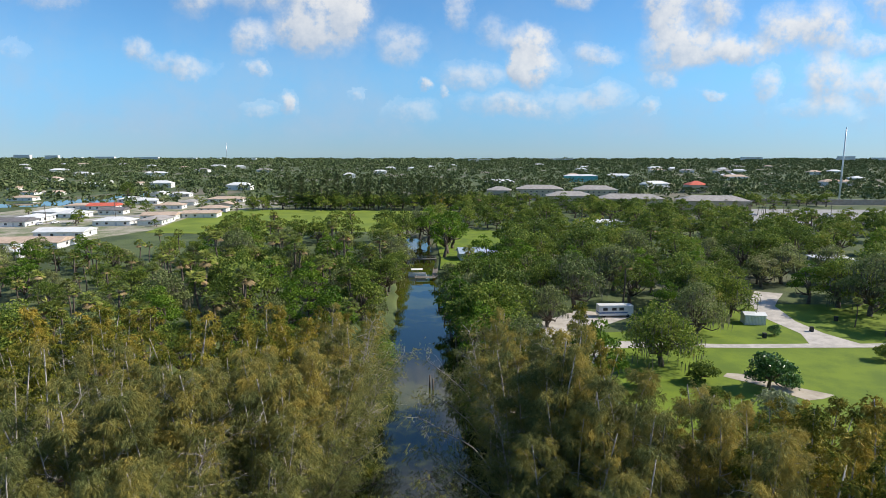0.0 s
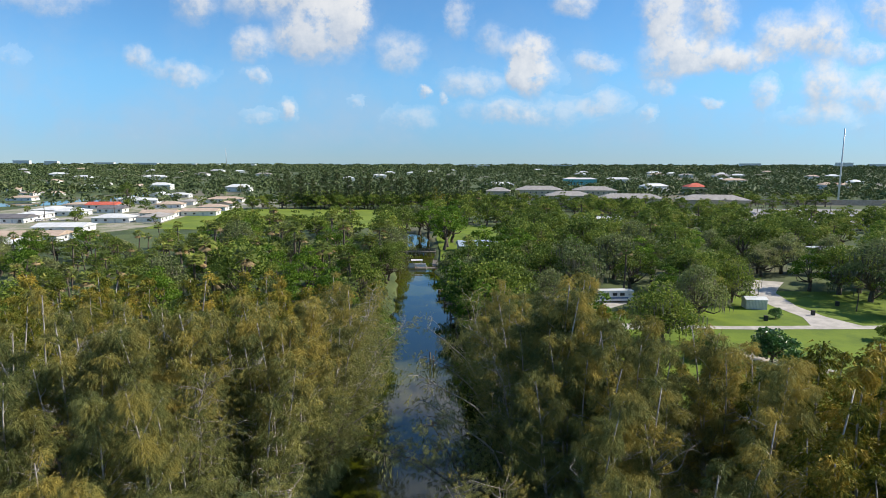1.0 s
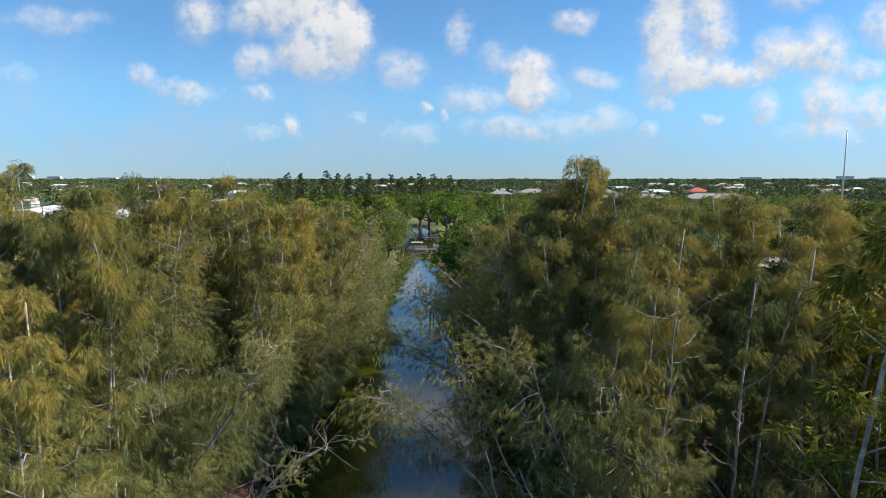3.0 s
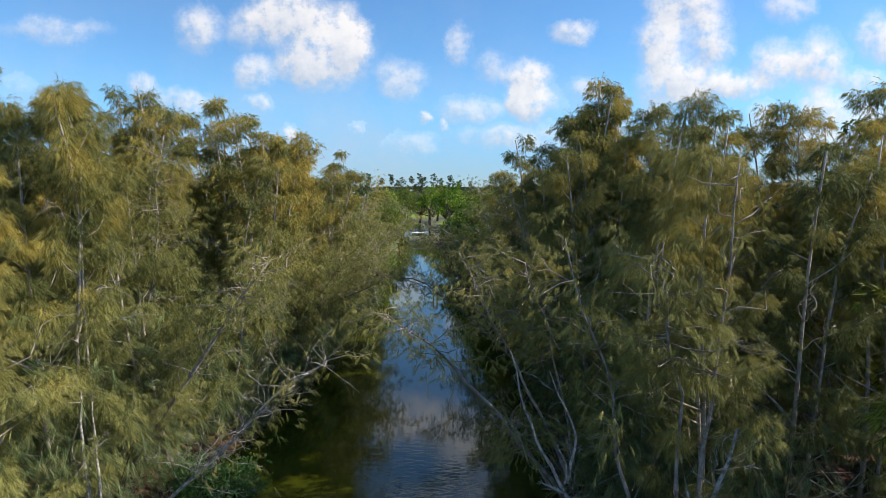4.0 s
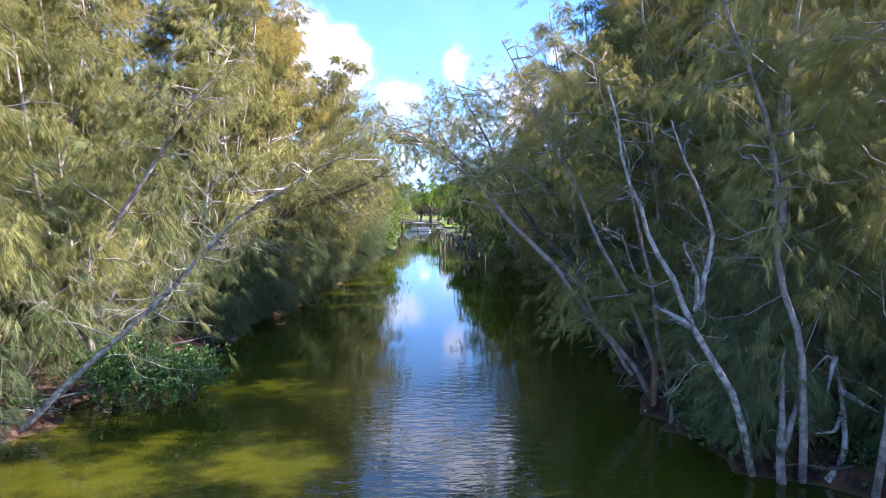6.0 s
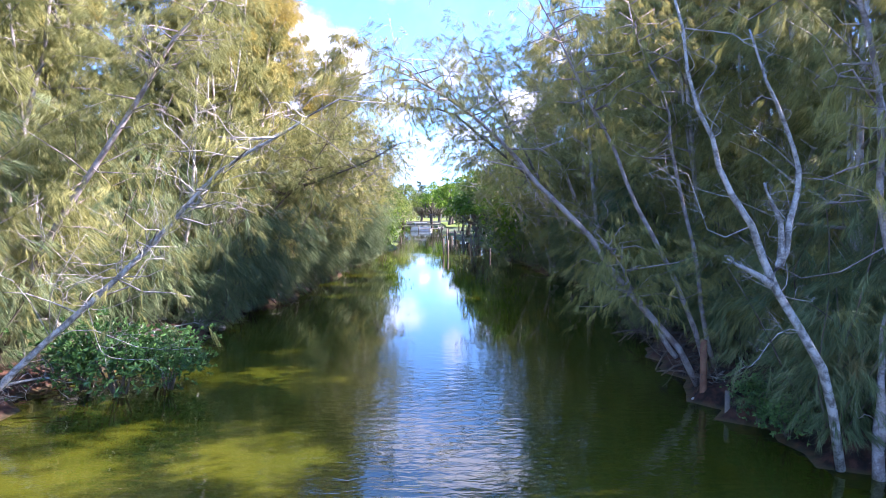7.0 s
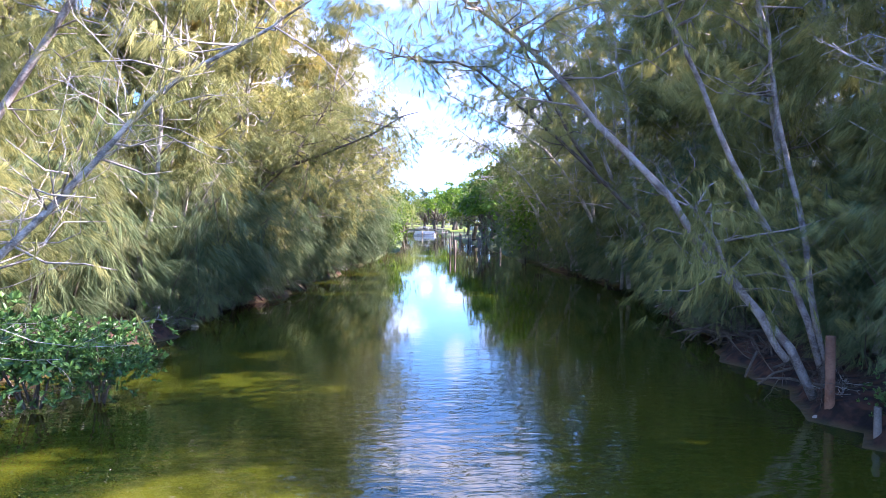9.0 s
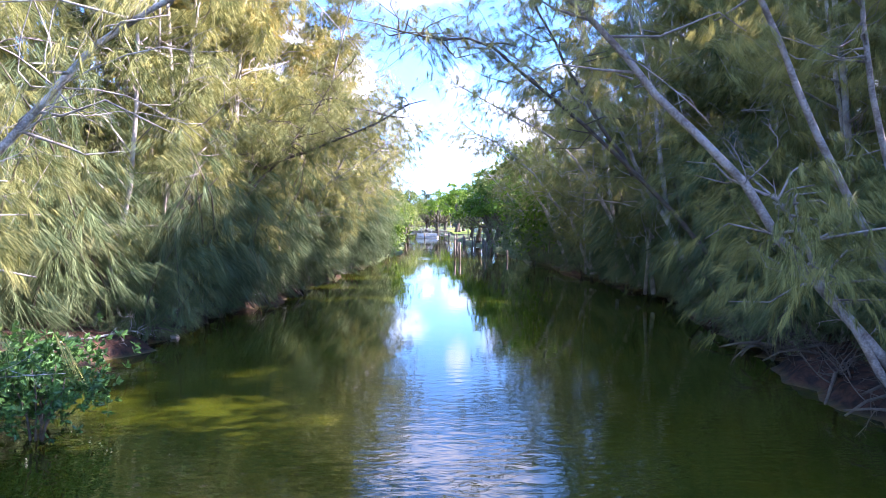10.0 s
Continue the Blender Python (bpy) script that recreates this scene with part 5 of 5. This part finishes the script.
for k in range(46):  # more roofs in the far woods
    y = r.uniform(620, 2200)
    x = r.uniform(-0.75, 0.75) * y
    kind = r.choice(list("WTGWW"))
    house("house", "distant house with a " + ROOFS[kind][1] + " roof among trees", "far houses", x, y, r.uniform(-20, 20), r.uniform(16, 40), 14, 5.5, 3.0, WHITE_WALL, ROOFS[kind][0], True, 1, 3, "house", False)
for x, y, w, d, h in ((50, 530, 21, 16, 8), (85, 525, 40, 18, 9.5), (96, 452, 34, 18, 8.5), (132, 517, 36, 18, 9.5), (138, 437, 46, 17, 7.5), (184, 405, 44, 18, 8.5)):
    house("apartment_building", "beige stucco apartments with grey hipped roofs", "apartments", x, y, -7, w, d, h, 3.2, BEIGE_WALL, ROOF_GREY, True, 2 if h < 9 else 3, 8, "apartments")
house("house", "two-storey white house with a pale flat roof", "", 128, 192.5, -8, 11, 8, 5.6, 0.9, GREY_WALL, ROOF_WHITE, True, 2, 3)
house("house", "low house with a pale blue metal roof", "", 124, 170, -4, 16, 9, 2.8, 1.0, GREY_WALL, ROOF_BLUE, False, 1, 3)
house("house", "low canal-side house with a blue-grey roof", "", 13, 222, 6, 14, 9, 2.8, 1.6, GREY_WALL, ROOF_BLUE, False, 1, 3)
house("house", "house with a bright red tile roof among trees", "", 265, 625, 0, 20, 16, 8, 4, BEIGE_WALL, ROOF_RED, True, 2, 4)
house("house", "long teal building among trees", "", 198, 860, 0, 46, 14, 9, 2.0, TEAL_WALL, ROOF_WHITE, True, 2, 8)
house("house", "white mobile home between trees", "", 86, 322, 4, 22, 10, 3.2, 1.0, WHITE_WALL, ROOF_WHITE, False, 1, 5)


def tall_block(x, y, w, h, label):
    t = thing("tower_block", label, "apartments", "far blocks", at=(x, y, 1.0))
    slab((w, 26, h), "wall", WHITE_WALL, t, (0, 0, h / 2))
    slab((w + 1.5, 27, 1.2), "parapet", ROOF_WHITE, t, (0, 0, h + 0.5))
    strip = Shape().box((w * 0.96, 0.4, 0.7)).mesh("window_band", GREY_WALL)
    for level in range(int(h // 3.4)):
        part("window_band", strip, t).location = (0, -13.1, 2.0 + level * 3.4)


for x, y, w, h in ((-2870, 4100, 110, 34), (-2700, 4150, 90, 30), (-2560, 4200, 70, 16), (-2250, 4000, 130, 22), (-1950, 3950, 160, 20), (-1700, 4050, 80, 15), (-1480, 3900, 70, 12), (2350, 3500, 90, 30), (2560, 3500, 110, 22), (2200, 3300, 60, 16), (1850, 3600, 120, 24), (700, 3600, 160, 14), (200, 3300, 120, 12), (-1150, 3600, 60, 14)):
    tall_block(x, y, w, h, "distant white building above the treetops")

mast = thing("radio_mast", "tall thin white mast on the plain", "mast", at=(328.6, 492.6, 1.0))
part("pole", Shape().tube([(0, 0, -0.5), (0, 0, 30), (0, 0, 61)], (0.75, 0.6, 0.45), 12).mesh("pole", BOAT_WHITE, True), mast)
slab((4, 4, 1.0), "footing", SHELL, mast, (0, 0, 0.4))
mast = thing("radio_mast", "very thin lattice mast far away", "mast", at=(-1080, 3000, 1.0))
part("pole", Shape().tube([(0, 0, 0), (0, 0, 95)], (1.4, 1.0), 6).mesh("pole", METAL, True), mast)


def utility_pole(x, y, h):
    t = thing("utility_pole", "brown wooden utility pole with a cross arm", "pole", "utility poles", at=(x, y, 1.0))
    part("post", Shape().tube([(0, 0, -0.5), (0, 0, h)], (0.2, 0.14), 8).mesh("post", BARK_DARK, True), t)
    slab((2.4, 0.14, 0.14), "cross_arm", BARK_DARK, t, (0, -0.2, h - 0.7))


for x, y, h in ((218, 400, 13), (183, 318, 12), (204, 311, 13), (-226, 336, 11), (-205, 370, 11), (96, 124, 8), (118, 132, 9)):
    utility_pole(x, y, h)
wall = thing("boundary_wall", "long tan boundary wall by the parking lot", "wall", at=(300, 470, 1.0), rz=-6)
slab((150, 0.4, 4.0), "panel", ROOF_TAN, wall, (0, 0, 2.0))
slab((152, 0.6, 0.3), "coping", SHELL, wall, (0, 0, 4.1))


def car(x, y, rz, mat, label):
    t = thing("car", label, "car", "parked cars", at=(x, y, 1.2), rz=rz)
    s = Shape()
    prof = [(-2.2, 0.35), (-2.2, 0.85), (-1.5, 0.95), (-1.0, 1.42), (0.7, 1.45), (1.3, 0.98), (2.15, 0.85), (2.2, 0.35)]
    n = len(prof)
    s.add([(px, -0.85, pz) for px, pz in prof] + [(px, 0.85, pz) for px, pz in prof], [(k, (k + 1) % n, n + (k + 1) % n, n + k) for k in range(n)])
    s.add([(px, sy, pz) for sy in (-0.85, 0.85) for px, pz in prof], [], [(0, k, k + 1) for k in range(1, n - 1)] + [(n, n + k + 1, n + k) for k in range(1, n - 1)])
    part("body", s.mesh("body", mat), t)
    for wx in (-1.35, 1.35):
        for wy in (-0.8, 0.8):
            part("wheel", Shape().tube([(wx, wy - 0.1, 0.32), (wx, wy + 0.1, 0.32)], 0.32, 12).mesh("wheel", BLACK), t)
    for wy in (-0.87, 0.87):
        slab((1.5, 0.03, 0.34), "side_window", DARK, t, (-0.15, wy, 1.18))


WORDS = ("white", "dark blue", "red", "silver")
for x, y, rz, k in ((-229, 322, 70, 1), (-225, 329, 75, 3), (-221, 336, 70, 0), (-230.7, 419, 0, 2), (92, 322, 10, 0), (84, 312, 95, 3), (100, 316, 90, 1), (102, 330, 20, 0), (176, 385, 0, 1), (184, 383, 0, 3), (192, 382, 0, 0), (200, 381, 0, 3)):
    car(x, y, rz, CAR_PAINTS[k], WORDS[k] + " parked car on pale ground")
for k in range(16):
    car(236 + (k % 8) * 11.0, 352 + (k // 8) * 26, 90, CAR_PAINTS[(k * 3) % 4], WORDS[(k * 3) % 4] + " car in the wide parking lot")

# camper and shed beside the lane
camper = thing("camper", "white motor camper parked under oaks", "camper", at=(41, 140, 1.15), rz=4)
slab((7.0, 2.4, 2.5), "body", BOAT_WHITE, camper, (0, 0, 1.75))
slab((1.5, 2.3, 1.5), "cab", BOAT_WHITE, camper, (4.2, 0, 1.2))
slab((2.0, 2.36, 0.8), "cab_over", BOAT_WHITE, camper, (3.9, 0, 2.5))
slab((0.06, 2.0, 0.7), "windscreen", DARK, camper, (4.97, 0, 1.6))
slab((7.02, 2.44, 0.35), "stripe", BLUE_COVER, camper, (0, 0, 1.2))
for px in (-2.0, 0.2, 2.0):
    slab((1.1, 0.06, 0.7), "window", DARK, camper, (px, -1.21, 2.1))
for px in (-2.2, 3.6):
    for py in (-1.05, 1.05):
        part("wheel", Shape().tube([(px, py - 0.14, 0.4), (px, py + 0.14, 0.4)], 0.4, 14).mesh("wheel", BLACK), camper)
shed = thing("shed", "small white ribbed metal garden shed", "shed", at=(72.4, 134.2, 1.0), rz=-8)
slab((4.6, 3.0, 2.3), "wall", WHITE_WALL, shed, (0, 0, 1.2))
for k in range(15):
    slab((0.08, 0.06, 2.25), "rib", METAL, shed, (-2.2 + k * 0.314, -1.52, 1.2))
ob = part("roof", roof_mesh(4.6, 3.0, 0.5, 0.2, False, ROOF_WHITE, 0.08), shed)
ob.location = (0, 0, 2.42)
for x, y in ((69.0, 122.8), (82.0, 127.5), (93, 136)):
    bin_ = thing("rubbish_bin", "dark green wheeled rubbish bin on grass", "bin", "bins", at=(x, y, 1.12))
    slab((0.6, 0.7, 1.0), "body", BLACK, bin_, (0, 0, 0.55))
    slab((0.66, 0.78, 0.08), "lid", BLACK, bin_, (0, 0, 1.1))
bench = thing("picnic_bench", "dark wooden bench beside the sandy path", "bench", at=(55, 101.5, 1.12), rz=10)
slab((1.8, 0.45, 0.08), "seat", BARK_DARK, bench, (0, 0, 0.48))
for px in (-0.7, 0.7):
    slab((0.1, 0.4, 0.45), "leg", BARK_DARK, bench, (px, 0, 0.22))


# ---- docks and piles in the canal ----
def pile(name, label, x, y, top, mat=DOCK_WOOD, radius=0.14, group="dock piles"):
    t = thing(name, label, "pile", group, at=(x, y, -1.6))
    part("shaft", Shape().tube([(0, 0, 0), (0.02, 0, (top + 1.6) * 0.5), (0, 0.02, top + 1.6)], (radius, radius * 0.97, radius * 0.92), 10).mesh("shaft", mat, True), t)
    return t


pile("mooring_pile", "reddish wooden mooring pile at the bank", 5.45, 34.45, 1.92, RED_WOOD, 0.11)
pile("mooring_pile", "short weathered pile beside the bank", 5.57, 33.1, 0.72, DOCK_WOOD, 0.08)
for x, y, top in ((-2.3, 98.2, 2.2), (-1.7, 97.0, 2.0), (3.8, 93.9, 1.1), (1.9, 103.7, 1.9), (2.8, 106.6, 1.8)):
    pile("mooring_pile", "grey weathered mooring pile standing in the canal", x, y, top, BARK_DARK)
for k, y in enumerate((112, 117, 121, 127, 133, 140, 146, 153, 161, 170)):
    pile("mooring_pile", "grey weathered mooring pile beside the jetties", bank_right(y) - 1.3 - 0.5 * (k % 2), y, 1.7 + 0.1 * (k % 4), BARK_DARK)


def jetty(x, y, w, d, top, label):
    """A plank deck on short piles, w across the canal and d along it."""
    t = thing("jetty", label, "jetty", "jetties", at=(x, y, 0))
    for px in (-w / 2 + 0.2, w / 2 - 0.2):
        for py in (-d / 2 + 0.2, d / 2 - 0.2):
            part("post", Shape().tube([(px, py, -1.6), (px, py, top + 0.5)], 0.12, 8).mesh("post", DOCK_WOOD, True), t)
        slab((0.12, d, 0.2), "beam", DOCK_WOOD, t, (px, 0, top - 0.15))
    plank = Shape().box((w, 0.22, 0.05)).mesh("plank", DOCK_WOOD)
    for k in range(int(d / 0.25)):
        part("plank", plank, t).location = (0, -d / 2 + 0.13 + k * 0.25, top)


jetty(-5.6, 187.5, 7.0, 3.0, 0.9, "grey plank jetty reaching into the canal")
jetty(-2.6, 196.0, 1.8, 12.0, 0.9, "grey plank walkway along the bank")
for y in (112, 125, 139, 155):
    jetty(bank_right(y) - 0.4, y, 3.6, 1.6, 0.9, "narrow plank jetty on the shaded bank")
boat = thing("pontoon_boat", "white pontoon boat with a pale canopy at the jetty", "boat", at=(-8.4, 192.5, 0), rz=4)
slab((6.0, 2.4, 0.2), "deck", BOAT_WHITE, boat, (0, 0, 0.6))
for py in (-0.85, 0.85):
    part("pontoon", Shape().tube([(-3.2, py, 0.2), (-2.8, py, 0.15), (2.7, py, 0.15), (3.2, py, 0.3)], (0.12, 0.36, 0.36, 0.1), 10).mesh("pontoon", METAL, True), boat)
for px, py, sx, sy in ((0, -1.15, 5.6, 0.06), (0, 1.15, 5.6, 0.06), (-2.8, 0, 0.06, 2.3), (2.8, 0, 0.06, 2.3)):
    slab((sx, sy, 0.6), "fence_panel", BOAT_WHITE, boat, (px, py, 1.0))
for px in (-1.6, 1.2):
    for py in (-1.0, 1.0):
        part("canopy_pole", Shape().tube([(px, py, 0.7), (px, py, 2.5)], 0.03, 6).mesh("canopy_pole", METAL), boat)
slab((3.8, 2.4, 0.12), "canopy", WHITE_WALL, boat, (-0.2, 0, 2.55))
bridge = thing("footbridge", "grey wooden footbridge with railings across the canal", "bridge", at=(-9.8, 218.5, 0))
for k in range(58):
    slab((0.24, 1.8, 0.06), "plank", DOCK_WOOD, bridge, (-7.1 + k * 0.25, 0, 1.5))
for py in (-0.85, 0.85):
    for z in (1.95, 2.45):
        slab((14.6, 0.08, 0.1), "rail", DOCK_WOOD, bridge, (0, py, z))
    slab((14.6, 0.14, 0.24), "beam", DOCK_WOOD, bridge, (0, py, 1.34))
    for k in range(8):
        px = -7.0 + k * 2.0
        part("post", Shape().tube([(px, py, -1.7), (px, py, 2.5)], 0.09, 8).mesh("post", DOCK_WOOD, True), bridge)

# ---- small things on the banks ----
for k, (x, y, s, z) in enumerate(((-13.85, 46.2, 0.17, 0.05), (5.4, 34.6, 0.12, 0.06), (5.2, 34.5, 0.09, 0.03))):
    rr = np.random.default_rng(800 + k)
    ico = bmesh.new()
    bmesh.ops.create_icosphere(ico, subdivisions=2, radius=s)
    for v in ico.verts:
        v.co *= 1 + rr.normal(0, 0.13)
        v.co.z *= 0.7
    me = bpy.data.meshes.new("stone")
    ico.to_mesh(me)
    ico.free()
    me.materials.append(SHELL)
    tagged(new("stone", me), "pale rough stone at the water line", "stone", "bank stones").location = (x, y, z)
stick = thing("dead_stick", "dark dead branch sticking out of the water", "branch", at=(-11.9, 59.4, -0.2))
s = Shape()
bare_snag(np.random.default_rng(820), s, (0, 0, 0), (-1.6, 0.2, 1.5), 0.06, 1)
part("wood", s.mesh("wood", BARK_DARK, True), stick)

# street trees and palms among the houses and apartments
r = np.random.default_rng(900)
for k in range(60):
    x, y = r.uniform(-330, -125), r.uniform(235, 620)
    if all(abs(x - hx) > 13 or abs(y - hy) > 11 for hx, hy, _, _, _ in HOMES_NEAR + HOMES_FAR) and not (x < -250 and 425 < y < 560):
        plant(PALMS if k % 3 == 0 else FAR_OAKS, k, x, y, 1.0, r.uniform(0.35, 0.75), r.random() * 360)
for k in range(16):
    plant(PALMS, k, 165 + k * 3.2 + r.normal(0, 1), 391 + r.normal(0, 2), 1.0, r.uniform(0.7, 0.95), r.random() * 360)
plant(OAKS, 2, -272, 512, 1.0, 1.0, 0)
